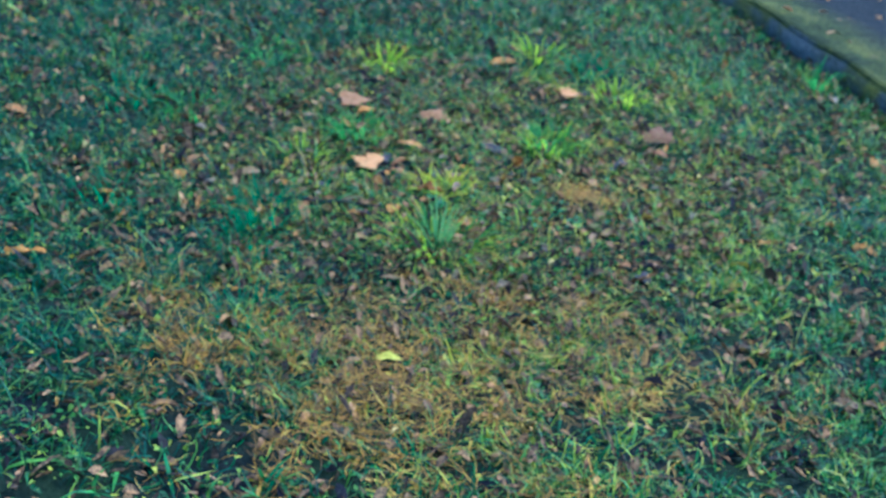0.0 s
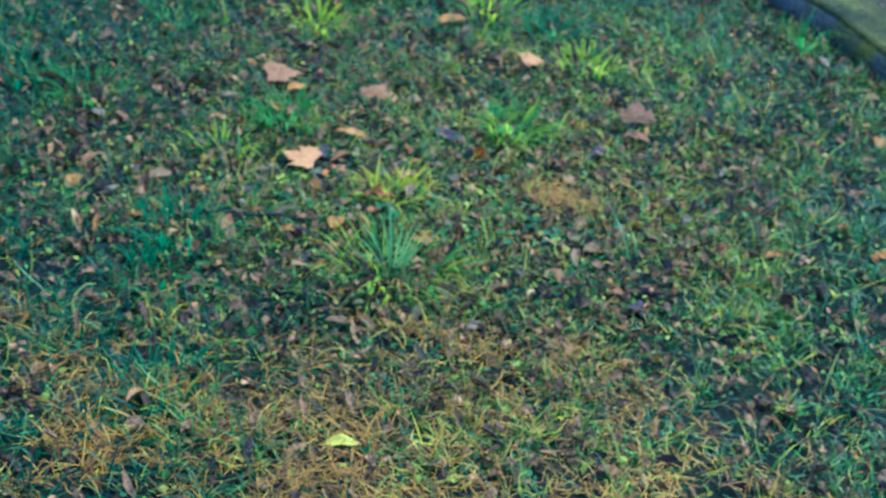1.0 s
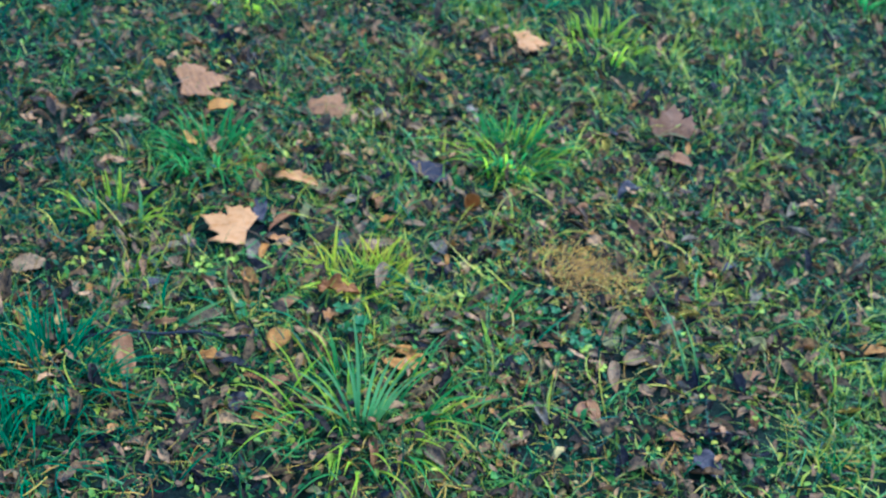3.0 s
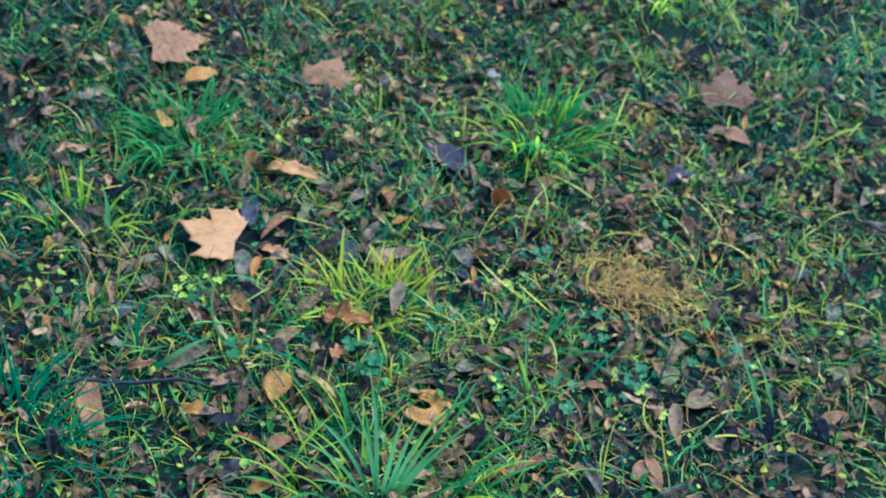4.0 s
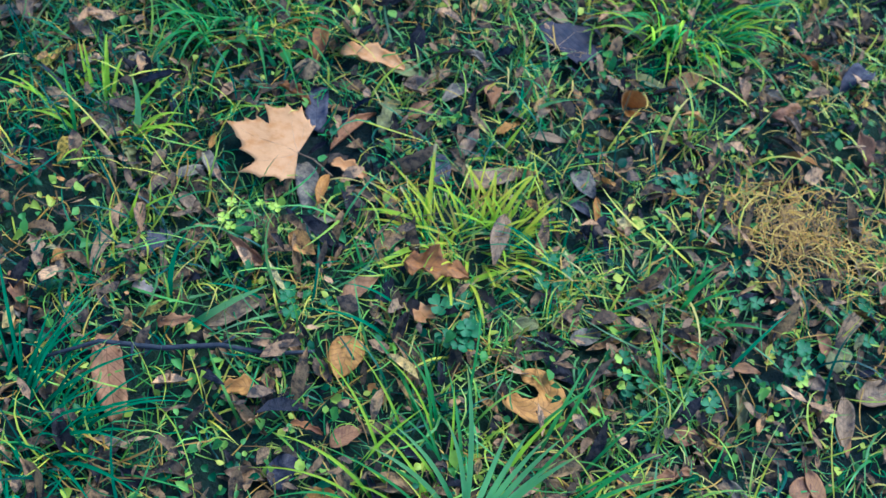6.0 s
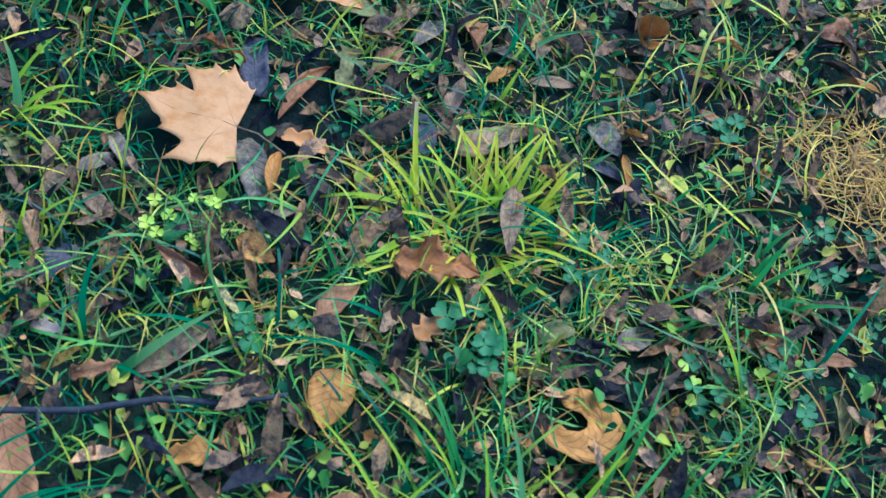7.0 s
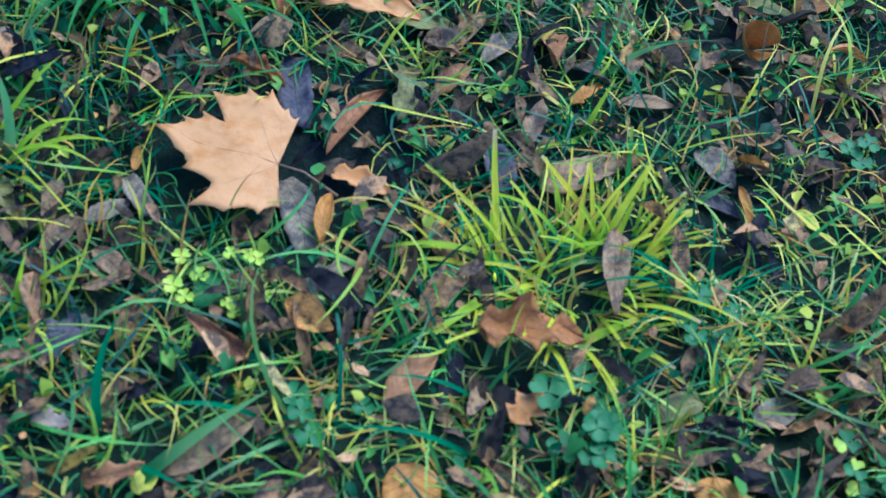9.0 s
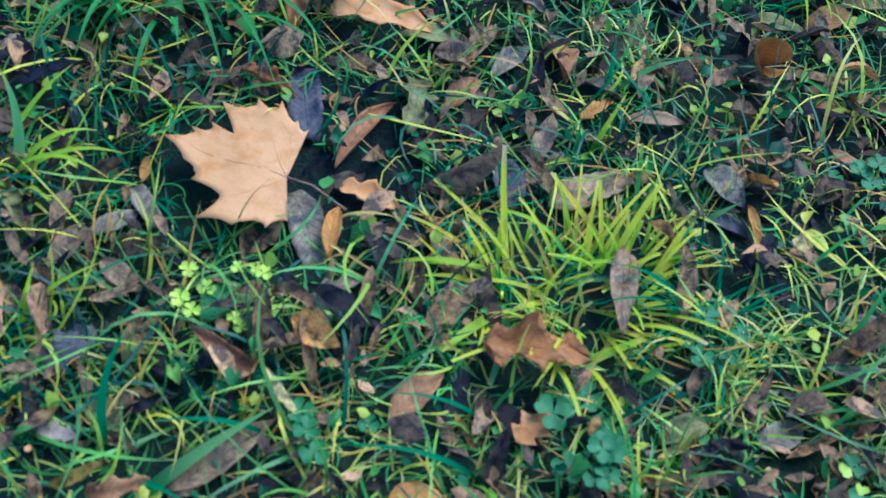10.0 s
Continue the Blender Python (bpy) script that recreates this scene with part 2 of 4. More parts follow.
LEAF = {
    "tan": leaf_mat("tan_leaf", (0.62, 0.29, 0.095), (0.54, 0.215, 0.05), (0.42, 0.22, 0.10), 0.10, 0.0),
    "pale": leaf_mat("pale_leaf", (0.5, 0.36, 0.25), (0.34, 0.22, 0.15), (0.3, 0.2, 0.13), 0.3),
    "orange": leaf_mat("orange_leaf", (0.58, 0.25, 0.04), (0.38, 0.15, 0.025), (0.14, 0.06, 0.02), 0.3, 8),
    "rust": leaf_mat("rust_leaf", (0.40, 0.17, 0.06), (0.2, 0.08, 0.035), (0.1, 0.04, 0.02), 0.45),
    "brown": leaf_mat("brown_leaf", (0.36, 0.205, 0.09), (0.09, 0.058, 0.04), (0.06, 0.04, 0.03), 0.5),
    "grey": leaf_mat("grey_leaf", (0.32, 0.225, 0.13), (0.05, 0.043, 0.042), (0.04, 0.035, 0.035), 0.5),
    "purple": leaf_mat("purple_leaf", (0.11, 0.085, 0.085), (0.018, 0.018, 0.034), (0.025, 0.02, 0.03), 0.5),
    "dark": leaf_mat("dark_leaf", (0.06, 0.042, 0.045), (0.02, 0.018, 0.03), (0.02, 0.015, 0.02), 0.4),
    "dun": leaf_mat("dun_leaf", (0.25, 0.105, 0.04), (0.10, 0.044, 0.022), (0.07, 0.04, 0.03), 0.35),
    "copper": leaf_mat("copper_leaf", (0.38, 0.145, 0.03), (0.15, 0.05, 0.018), (0.13, 0.06, 0.03), 0.3, 6),
    "rose": leaf_mat("rose_leaf", (0.42, 0.185, 0.06), (0.2, 0.085, 0.035), (0.12, 0.06, 0.05), 0.35),
    "olive": leaf_mat("olive_leaf", (0.26, 0.22, 0.06), (0.12, 0.10, 0.035), (0.08, 0.06, 0.02), 0.4),
    "yellow": leaf_mat("yellow_leaf", (0.66, 0.58, 0.06), (0.45, 0.38, 0.05), (0.35, 0.24, 0.04), 0.2),
    "green": leaf_mat("green_leaf", (0.09, 0.22, 0.05), (0.04, 0.13, 0.035), (0.1, 0.25, 0.1), 0.15),
}


# ---- building helpers ----
def rise(x, y):
    """Height of the soil."""
    return (0.007 * np.sin(3.1 * x + 1.3 * np.sin(2.3 * y)) + 0.006 * np.sin(4.7 * y + 0.8 + np.sin(3.7 * x))
            + 0.004 * np.sin(13.0 * x + 2.0) * np.sin(11.0 * y) - 0.008)


def mesh_of(name, bm, material, smooth=True):
    me = bpy.data.meshes.new(name)
    bm.to_mesh(me)
    bm.free()
    me.materials.append(material)
    for f in me.polygons:
        f.use_smooth = smooth
    return me


def part(name, bm, material, parent, label=""):
    ob = new(name, mesh_of(name, bm, material))
    ob.parent = parent
    return tagged(ob, label)


def raw(name, verts, faces, material):
    me = bpy.data.meshes.new(name)
    me.from_pydata(verts, [], faces)
    me.materials.append(material)
    me.polygons.foreach_set("use_smooth", [True] * len(me.polygons))
    return new(name, me)


def tube(bm, points, radii, sides=6):
    """A tapered round stem along points."""
    pts = [Vector(p) for p in points]
    rings = []
    for i, p in enumerate(pts):
        d = (pts[min(i + 1, len(pts) - 1)] - pts[max(i - 1, 0)]).normalized()
        s = d.cross(Vector((0.2, 0.1, 1))).normalized()
        u = s.cross(d)
        rings.append([bm.verts.new(p + radii[i] * (math.cos(a) * s + math.sin(a) * u)) for a in [k * math.tau / sides for k in range(sides)]])
    for r, q in zip(rings, rings[1:]):
        for k in range(sides):
            bm.faces.new((r[k], r[(k + 1) % sides], q[(k + 1) % sides], q[k]))
    bm.faces.new(rings[0][::-1])
    bm.faces.new(rings[-1])


def thicken(bm, depth):
    """Gives a sheet an underside and a rim."""
    uv = bm.loops.layers.uv.verify()
    faces, rim = bm.faces[:], [e for e in bm.edges if e.is_boundary]
    under = {v: bm.verts.new(v.co - Vector((0, 0, depth))) for v in bm.verts[:]}
    for f in faces:
        g = bm.faces.new([under[v] for v in reversed(f.verts)])
        for l, k in zip(g.loops, reversed(f.loops[:])):
            l[uv].uv = k[uv].uv
    for e in rim:
        l = e.link_loops[0]
        a, b = l.vert, l.link_loop_next.vert
        g = bm.faces.new((b, a, under[a], under[b]))
        for q in g.loops:
            q[uv].uv = l[uv].uv


CLEAR = []      # places that no litter may cover: x, y, radius


def shape_lance(v):
    return max(0.03, math.sin(math.pi * min(1, v ** 0.85)) ** 0.9)


def shape_oval(v):
    return max(0.05, math.sin(math.pi * min(1, v ** 0.8)) ** 0.62)


def shape_oblong(v):
    return max(0.12, math.sin(math.pi * (0.08 + 0.86 * v)) ** 0.4)


def shape_torn(v):
    return max(0.15, math.sin(math.pi * v ** 0.7) ** 0.5 * (0.85 + 0.25 * math.sin(17 * v) + 0.12 * math.sin(41 * v + 1)))


def leaf_bm(shape, length, width, bend=0.5, curl=0.6, wave=0.02, pleat=0.0, seed=0.0, nu=6, nv=14):
    bm = bmesh.new()
    uv = bm.loops.layers.uv.new("UVMap")
    at = {}
    grid = []
    b = bend if abs(bend) > 0.05 else 0.05
    c = curl if abs(curl) > 0.05 else 0.05
    for i in range(nv + 1):
        v = i / nv
        half = width / 2 * shape(v)
        row = []
        for j in range(nu + 1):
            u = 2 * j / nu - 1
            x = length * math.sin(b * (v - 0.5)) / b
            z = -length * (1 - math.cos(b * (v - 0.5))) / b
            edge = 1 + (0.05 if pleat else 1.0 if shape is shape_torn else 0.4) * (0.10 * math.sin(37 * v + seed) + 0.06 * math.sin(71 * v + 2 * seed)) * (abs(u) > 0.9)
            y = half * edge * math.sin(c * u) / c + 0.08 * length * math.sin(2.2 * v + seed)
            z += half * (1 - math.cos(c * u)) / c
            n = noise.noise((v * 3 + seed * 3.1, u * 1.3 + seed, seed))
            z += wave * length * n * (0.4 + abs(u)) * 2
            z += pleat * math.cos(math.tau * (8 * (v - 0.16 * abs(u)))) * abs(u) ** 0.5 * (1 - abs(u) * 0.3)
            p = bm.verts.new((x, y, z))
            at[p] = ((u + 1) / 2, v)
            row.append(p)
        grid.append(row)
    for r, q in zip(grid, grid[1:]):
        for j in range(nu):
            f = bm.faces.new((r[j], q[j], q[j + 1], r[j + 1]))
            for l in f.loops:
                l[uv].uv = at[l.vert]
    thicken(bm, 0.0007)
    return bm


SHAPES = {"lance": (shape_lance, "narrow"), "oval": (shape_oval, "oval"), "oblong": (shape_oblong, "blunt oblong"), "torn": (shape_torn, "torn")}
WORDS = {"tan": "light tan", "pale": "pale beige", "orange": "orange-brown", "copper": "copper-brown", "dun": "dun brown", "dark": "blackish brown", "rust": "rusty brown", "brown": "dull brown", "grey": "grey-brown",
         "purple": "dark purplish", "rose": "pinkish brown", "olive": "olive-brown", "yellow": "bright yellow", "green": "fresh green"}


def fallen_leaf(colour, shape, x, y, length, angle, ratio=0.4, bend=0.6, curl=0.7, lift=0.012, tilt=0, roll=0, pleat=0.0, clear=True, label="", wave=0.03):
    """A dead leaf whose stalk end lies at x, y and whose tip points along angle."""
    a = radians(angle)
    cx, cy = x + 0.5 * length * math.cos(a), y + 0.5 * length * math.sin(a)
    fn, word = SHAPES[shape]
    ob = new("fallen_leaf", mesh_of("fallen_leaf", leaf_bm(fn, length, length * ratio, bend, curl, wave, pleat, seed=(x * 7.3 + y * 3.7) % 5), LEAF[colour]))
    turn = pose(0, 0, 0, roll, -tilt, 0)
    low = min((turn @ v.co).z for v in ob.data.vertices)
    ob.matrix_basis = pose(cx, cy, float(rise(cx, cy)) + lift - low - 0.008, 0, 0, angle) @ turn
    if clear:
        CLEAR.append((cx, cy, 0.25 * length))
        CLEAR.append((x + 0.2 * length * math.cos(a), y + 0.2 * length * math.sin(a), 0.19 * length))
        CLEAR.append((x + 0.8 * length * math.cos(a), y + 0.8 * length * math.sin(a), 0.19 * length))
    how = "curled" if abs(curl) > 1.2 else "flat" if abs(curl) < 0.4 else "dry"
    return tagged(ob, label or f"{WORDS[colour]} {how} {word} leaf fallen among the grass", "leaf", "fallen leaves")


def blade_bm(base, tip, width, arch=0.5, blunt=False, n=8, bow=0.0):
    """A folded ribbon from base to tip, which rises first and then bends over."""
    b, t = Vector(base), Vector(tip)
    c = b.lerp(t, 0.42)
    c.z += arch * (t - b).length * 0.85
    c += bow * Vector((b.y - t.y, t.x - b.x, 0))
    bm = bmesh.new()
    uv = bm.loops.layers.uv.new("UVMap")
    at, rows = {}, []
    for i in range(n + 1):
        s = i / n
        p = (1 - s) ** 2 * b + 2 * s * (1 - s) * c + s * s * t
        d = (2 * (1 - s) * (c - b) + 2 * s * (t - c)).normalized()
        side = d.cross(Vector((0, 0, 1)))
        side = side.normalized() if side.length > 0.05 else Vector((1, 0, 0))
        up = side.cross(d)
        taper = (0.75 + 0.25 * min(1, s * 4)) * ((1 - 0.45 * s ** 2) if blunt else (1 - s ** 2.2) + 0.04)
        w = width / 2 * taper
        row = [bm.verts.new(p - w * side + 0.35 * w * up), bm.verts.new(p), bm.verts.new(p + w * side + 0.35 * w * up)]
        for k, q in enumerate(row):
            at[q] = (k / 2, s)
        rows.append(row)
    for r, q in zip(rows, rows[1:]):
        for k in range(2):
            f = bm.faces.new((r[k], r[k + 1], q[k + 1], q[k]))
            for l in f.loops:
                l[uv].uv = at[l.vert]
    return bm


def tuft_root(x, y, label):
    return tagged(new("grass_tuft"), label, "grass tuft", "grass tufts")


def grass_tuft(x, y, count, spread, length, width, material, label, seed, low=0.35, lean=(0, 0), blunt=False, root=None, high=1.25, at=(0, 0)):
    """Blades that fan out from a common base."""
    rnd = random.Random(seed)
    if root is None:
        root = tuft_root(x, y, label)
        z0 = float(rise(x, y))
        root.location = (x, y, z0)
    for k in range(count):
        a = rnd.uniform(0, math.tau)
        r0 = spread * 0.45 * math.sqrt(rnd.random())
        ln = length * rnd.uniform(0.45, 1.0)
        e = rnd.uniform(low, high)
        flat = ln * math.cos(e)
        b = (at[0] + r0 * math.cos(a), at[1] + r0 * math.sin(a), -0.004)
        a2 = a + rnd.uniform(-0.6, 0.6)
        t = (b[0] + flat * math.cos(a2) + lean[0] * ln, b[1] + flat * math.sin(a2) + lean[1] * ln, max(0.012, ln * math.sin(e) * rnd.uniform(0.35, 0.85)))
        part("blade", blade_bm(b, t, width * rnd.uniform(0.6, 1.1), rnd.uniform(0.1, 0.45) if blunt else rnd.uniform(0.3, 0.8), blunt and rnd.random() < 0.7), material, root)
    return root


# ---- the ground, one sheet to the horizon ----
def axis(lo, hi, step):
    core = list(np.arange(lo, hi, step))
    far = [0.2, 0.6, 1.5, 4, 10, 30, 90, 250, 600]
    return np.array([lo - f for f in reversed(far)] + core + [hi + f for f in far])


gx, gy = axis(-2.6, 2.6, 0.03), axis(-2.4, 4.2, 0.03)
X, Y = np.meshgrid(gx, gy)
inside = np.clip(1 - (np.maximum(np.abs(X) - 2.6, 0) + np.maximum(np.abs(Y - 0.9) - 3.3, 0)) / 1.5, 0, 1)
Z = rise(X, Y) * inside
nx, ny = len(gx), len(gy)
idx = np.arange(nx * ny).reshape(ny, nx)
quads = np.stack([idx[:-1, :-1], idx[:-1, 1:], idx[1:, 1:], idx[1:, :-1]], -1).reshape(-1, 4)
ground = raw("ground", np.stack([X, Y, Z], -1).reshape(-1, 3).tolist(), quads.tolist(), M_SOIL)
tagged(ground, "dark soil showing between grass and leaf litter, shade tinted into its colour", "ground", kind="structure")


# ---- the mossy stone slab at the edge of the grass ----
def stone_slab():
    bm = bmesh.new()
    bmesh.ops.create_cube(bm, size=1.0)
    bmesh.ops.scale(bm, vec=(3.4, 1.5, 0.2), verts=bm.verts)
    bmesh.ops.translate(bm, vec=(0, 0.75, 0.005), verts=bm.verts)
    bmesh.ops.bevel(bm, geom=bm.edges[:], offset=0.018, segments=3, affect="EDGES")
    bmesh.ops.subdivide_edges(bm, edges=[e for e in bm.edges if e.calc_length() > 0.3], cuts=24, use_grid_fill=True)
    for v in bm.verts:
        n = noise.noise(v.co * 3.0) * 0.012 + noise.noise(v.co * 17.0) * 0.005
        v.co += Vector((0, n, n))
    ob = new("stone_slab", mesh_of("stone_slab", bm, M_STONE))
    ob.matrix_basis = pose(0.88, 2.27, 0, 0, 0, -40.7)
    return tagged(ob, "low grey stone slab with yellowish moss along its worn edge", "stone slab")


stone_slab()


# ---- the large pale plane leaf ----
def plane_leaf(x, y, z, angle, size, material, label, cup=0.10, seed=0.0, flip=1, tilt=0):
    """A lobed, toothed leaf: degrees from the middle lobe and reach, round the stalk's end."""
    outline = [(-72, 0.10), (-88, 0.27), (-88, 0.49), (-82, 0.46), (-77, 0.55), (-72, 0.54), (-65, 0.73), (-59, 0.63), (-51, 0.76), (-46, 0.71),
               (-33, 0.87), (-22.5, 0.56), (-20, 0.77), (-14, 0.74), (-11, 0.86), (-7, 0.83), (0, 1.0), (11, 0.78), (18, 0.69), (25, 0.71),
               (43, 0.53), (51, 0.61), (53, 0.77), (72, 0.62), (76, 0.55), (86, 0.47), (94, 0.50), (100, 0.41), (113, 0.39), (113, 0.10)]
    fine = []
    for (a, r), (a2, r2) in zip(outline, outline[1:]):
        p, q = Vector((r * math.cos(radians(a)), r * math.sin(radians(a)))), Vector((r2 * math.cos(radians(a2)), r2 * math.sin(radians(a2))))
        bow = Vector((0, 0)).lerp((p + q) * 0.5, 0.035)
        fine += [p, p.lerp(q, 0.33) - bow, p.lerp(q, 0.66) - bow]
    fine.append(q)
    root = new("plane_leaf")

    def height(px, py):
        r = math.hypot(px, py)
        n = noise.noise((px * 2.2 + seed, py * 2.2, seed)) * 0.05 + noise.noise((px * 6 + seed, py * 6, 1.0)) * 0.012
        fold = 0.035 * abs(math.sin(1.7 * math.atan2(py, px)))
        return size * (n + fold * r - cup * max(0, r - 0.45) ** 1.5 + 0.03)

    bm = bmesh.new()
    uv = bm.loops.layers.uv.new("UVMap")
    rows = []
    for k in range(1, 11):
        s = k / 10
        rows.append([bm.verts.new((size * p.x * s, flip * size * p.y * s, height(p.x * s, p.y * s))) for p in fine])
    c = bm.verts.new((0, 0, height(0, 0)))
    for r, q in zip(rows, rows[1:]):
        for j in range(len(fine) - 1):
            bm.faces.new((r[j], q[j], q[j + 1], r[j + 1]))
    for j in range(len(fine) - 1):
        bm.faces.new((c, rows[0][j], rows[0][j + 1]))
    for f in bm.faces:
        for l in f.loops:
            l[uv].uv = (0.72 + 0.2 * l.vert.co.y / size, l.vert.co.x / size)
    thicken(bm, 0.0006)
    part("leaf_blade", bm, material, root)
    for a, reach in ((0, 0.93), (-48, 0.68), (52, 0.66), (-76, 0.45), (92, 0.42)):
        bm = bmesh.new()
        pts = []
        for k in range(9):
            s = k / 8 * reach
            aa = radians(a + 5 * math.sin(4 * s + a))
            pts.append((size * s * math.cos(aa), flip * size * s * math.sin(aa), height(s * math.cos(aa), s * math.sin(aa))))
        tube(bm, pts, [size * 0.0042 * (1 - 0.85 * k / 8) for k in range(9)], 5)
        part("vein", bm, M_VEIN, root)
    bm = bmesh.new()
    tube(bm, [(0, 0, height(0, 0)), (-0.2 * size, -0.02 * size, 0.02 * size), (-0.5 * size, 0.05 * size, -0.03 * size)], [size * 0.011, size * 0.009, size * 0.012], 6)
    part("stalk", bm, M_STALK, root, "thin brown leaf stalk")
    root.matrix_basis = pose(x, y, z, 0, -tilt, angle)
    a = radians(angle)
    for s, r in ((0.1, 0.25), (0.35, 0.42), (0.7, 0.25)):
        CLEAR.append((x + s * size * math.cos(a), y + s * size * math.sin(a), r * size))
    return tagged(root, label, "leaf", "plane leaves")


M_VEIN = plain_mat("leaf_vein", (0.40, 0.2, 0.08), (0.5, 0.27, 0.12), 60)
plane_leaf(0.038, 0.001, 0.020, -176.3, 0.110, LEAF["tan"], "large light tan lobed plane leaf lying flat on grass")
plane_leaf(0.672, 0.90, 0.016, 107, 0.10, LEAF["dun"], "dull dark brown lobed plane leaf propped on dark litter", 0.2, 3.0, tilt=24)
plane_leaf(-0.372, 0.374, 0.022, 54, 0.128, LEAF["rose"], "wide brown lobed leaf arched over the grass", 0.3, 5.0, -1)
plane_leaf(-0.05, 0.47, 0.014, 92, 0.09, LEAF["rose"], "dull brown lobed leaf sunk in the litter", 0.3, 7.0, tilt=15)
plane_leaf(0.195, 1.06, 0.03, 25, 0.09, LEAF["tan"], "small tan lobed leaf on distant grass", 0.1, 9.0)
plane_leaf(0.239, 0.398, 0.010, 72, 0.09, LEAF["dark"], "dark purplish rotting lobed leaf under a grass tuft", 0.3, 11.0)

# ---- leaves that can be told apart ----
fallen_leaf("tan", "torn", -0.010, 0.186, 0.096, 15, 0.42, 0.6, 0.6, 0.026, label="light tan curled narrow leaf with a ragged edge")
fallen_leaf("olive", "lance", 0.055, 0.205, 0.075, 22, 0.4, 0.5, 0.9)
fallen_leaf("orange", "oval", 0.233, -0.195, 0.062, -70, 0.72, 0.4, 0.5, 0.02, pleat=0.0022, label="orange-brown oval leaf with deep pleated ribs")
fallen_leaf("orange", "torn", 0.188, -0.303, 0.056, -150, 0.6, 0.9, 0.9, 0.02, label="orange torn leaf lying over green grass")
fallen_leaf("rust", "oblong", -0.010, -0.339, 0.115, -47, 0.35, 0.4, 0.6, 0.010, label="long rusty brown leaf under a dark twig")
fallen_leaf("copper", "torn", 0.246, -0.083, 0.084, 25, 0.56, 0.4, 0.7, 0.024, wave=0.09, label="rusty saddle-shaped leaf below the yellow tuft")
fallen_leaf("tan", "torn", 0.298, -0.137, 0.038, 71, 0.75, 0.6, 0.8, 0.026, label="small pale beige leaf scrap with cupped edge")
fallen_leaf("brown", "lance", 0.312, 0.072, 0.088, -66, 0.32, 0.4, 0.8, 0.024, label="brown oblong leaf caught in the yellow tuft")
fallen_leaf("orange", "lance", 0.408, 0.179, 0.055, -64, 0.3, 0.7, 1.6, 0.014)
fallen_leaf("brown", "oval", -0.274, -0.325, 0.075, 70, 0.7, 0.5, 0.6, 0.014, pleat=0.0022, label="brown ribbed oval leaf half buried in grass")
fallen_leaf("rust", "lance", -0.285, -0.202, 0.045, -8, 0.4)
fallen_leaf("orange", "lance", 0.601, 0.414, 0.068, 15, 0.24, 0.9, 1.2)
fallen_leaf("olive", "oval", 0.356, 0.434, 0.056, 3, 0.4)
fallen_leaf("rose", "oval", 0.406, 0.445, 0.070, 50, 0.45)
fallen_leaf("brown", "oval", 0.438, 0.503, 0.055, 24, 0.5)
fallen_leaf("yellow", "oval", 0.448, 0.473, 0.027, 42, 0.6)
fallen_leaf("rust", "lance", 0.744, 0.158, 0.056, -56, 0.42, 0.5, 1.0)
fallen_leaf("olive", "oval", 0.785, 0.105, 0.052, 84, 0.6)
fallen_leaf("brown", "oval", 0.831, 0.080, 0.066, 56, 0.6)
fallen_leaf("brown", "lance", 0.838, 0.010, 0.082, 114, 0.38, 0.6, 1.3)
fallen_leaf("rust", "oval", 0.295, -0.331, 0.044, 68, 0.6, 0.6, 0.9, 0.018)
fallen_leaf("orange", "torn", 0.319, -0.242, 0.032, 170, 0.6)
fallen_leaf("purple", "oval", 0.265, -0.405, 0.050, 93, 0.7)
fallen_leaf("orange", "oval", 0.303, -0.404, 0.040, 55, 0.6)
fallen_leaf("olive", "lance", 0.612, -0.188, 0.054, 49, 0.45)
fallen_leaf("orange", "lance", 0.597, -0.182, 0.036, -17, 0.3)
fallen_leaf("rose", "oval", 0.799, -0.098, 0.045, 81, 0.6)
fallen_leaf("rose", "lance", 0.836, -0.077, 0.055, 137, 0.45)
fallen_leaf("olive", "lance", 0.702, -0.046, 0.060, 105, 0.35, 0.9, 1.5)
fallen_leaf("rust", "oval", 0.634, -0.096, 0.036, 25, 0.8)
fallen_leaf("rose", "lance", 0.660, 0.040, 0.044, 11, 0.4)
fallen_leaf("yellow", "torn", 0.640, 0.173, 0.024, 8, 0.8)
fallen_leaf("yellow", "oval", 0.061, -0.290, 0.024, 62, 0.8)
fallen_leaf("yellow", "oval", 0.535, 0.624, 0.028, 83, 0.6)
fallen_leaf("yellow", "torn", 0.574, 0.677, 0.030, 78, 0.7)
fallen_leaf("grey", "oblong", 0.040, 0.005, 0.075, -52, 0.45, 0.4, 0.5, 0.008, label="grey mottled leaf tucked beneath the pale leaf")
fallen_leaf("purple", "oblong", 0.036, 0.058, 0.080, 117, 0.4, 0.3, 0.4, 0.012, label="dark bluish blunt leaf beside the pale leaf")
fallen_leaf("rust", "lance", 0.070, 0.038, 0.095, 80, 0.3, 0.5, 1.7, 0.014, label="brown folded leaf with a dark crease")
fallen_leaf("tan", "torn", 0.077, 0.022, 0.055, 4, 0.5, 0.5, 0.9, 0.014)
fallen_leaf("orange", "lance", 0.101, -0.045, 0.055, 105, 0.4, 0.9, 1.4, 0.012)
fallen_leaf("rose", "oval", 0.130, 0.151, 0.048, 81, 0.5)
fallen_leaf("grey", "lance", 0.154, 0.203, 0.064, 83, 0.35)
fallen_leaf("brown", "lance", 0.222, 0.130, 0.066, 101, 0.36, 0.4, 1.0)
fallen_leaf("purple", "oval", 0.222, 0.080, 0.055, 132, 0.6)
fallen_leaf("orange", "torn", 0.241, 0.203, 0.042, 71, 0.45)
fallen_leaf("brown", "lance", 0.277, 0.223, 0.060, 30, 0.32)
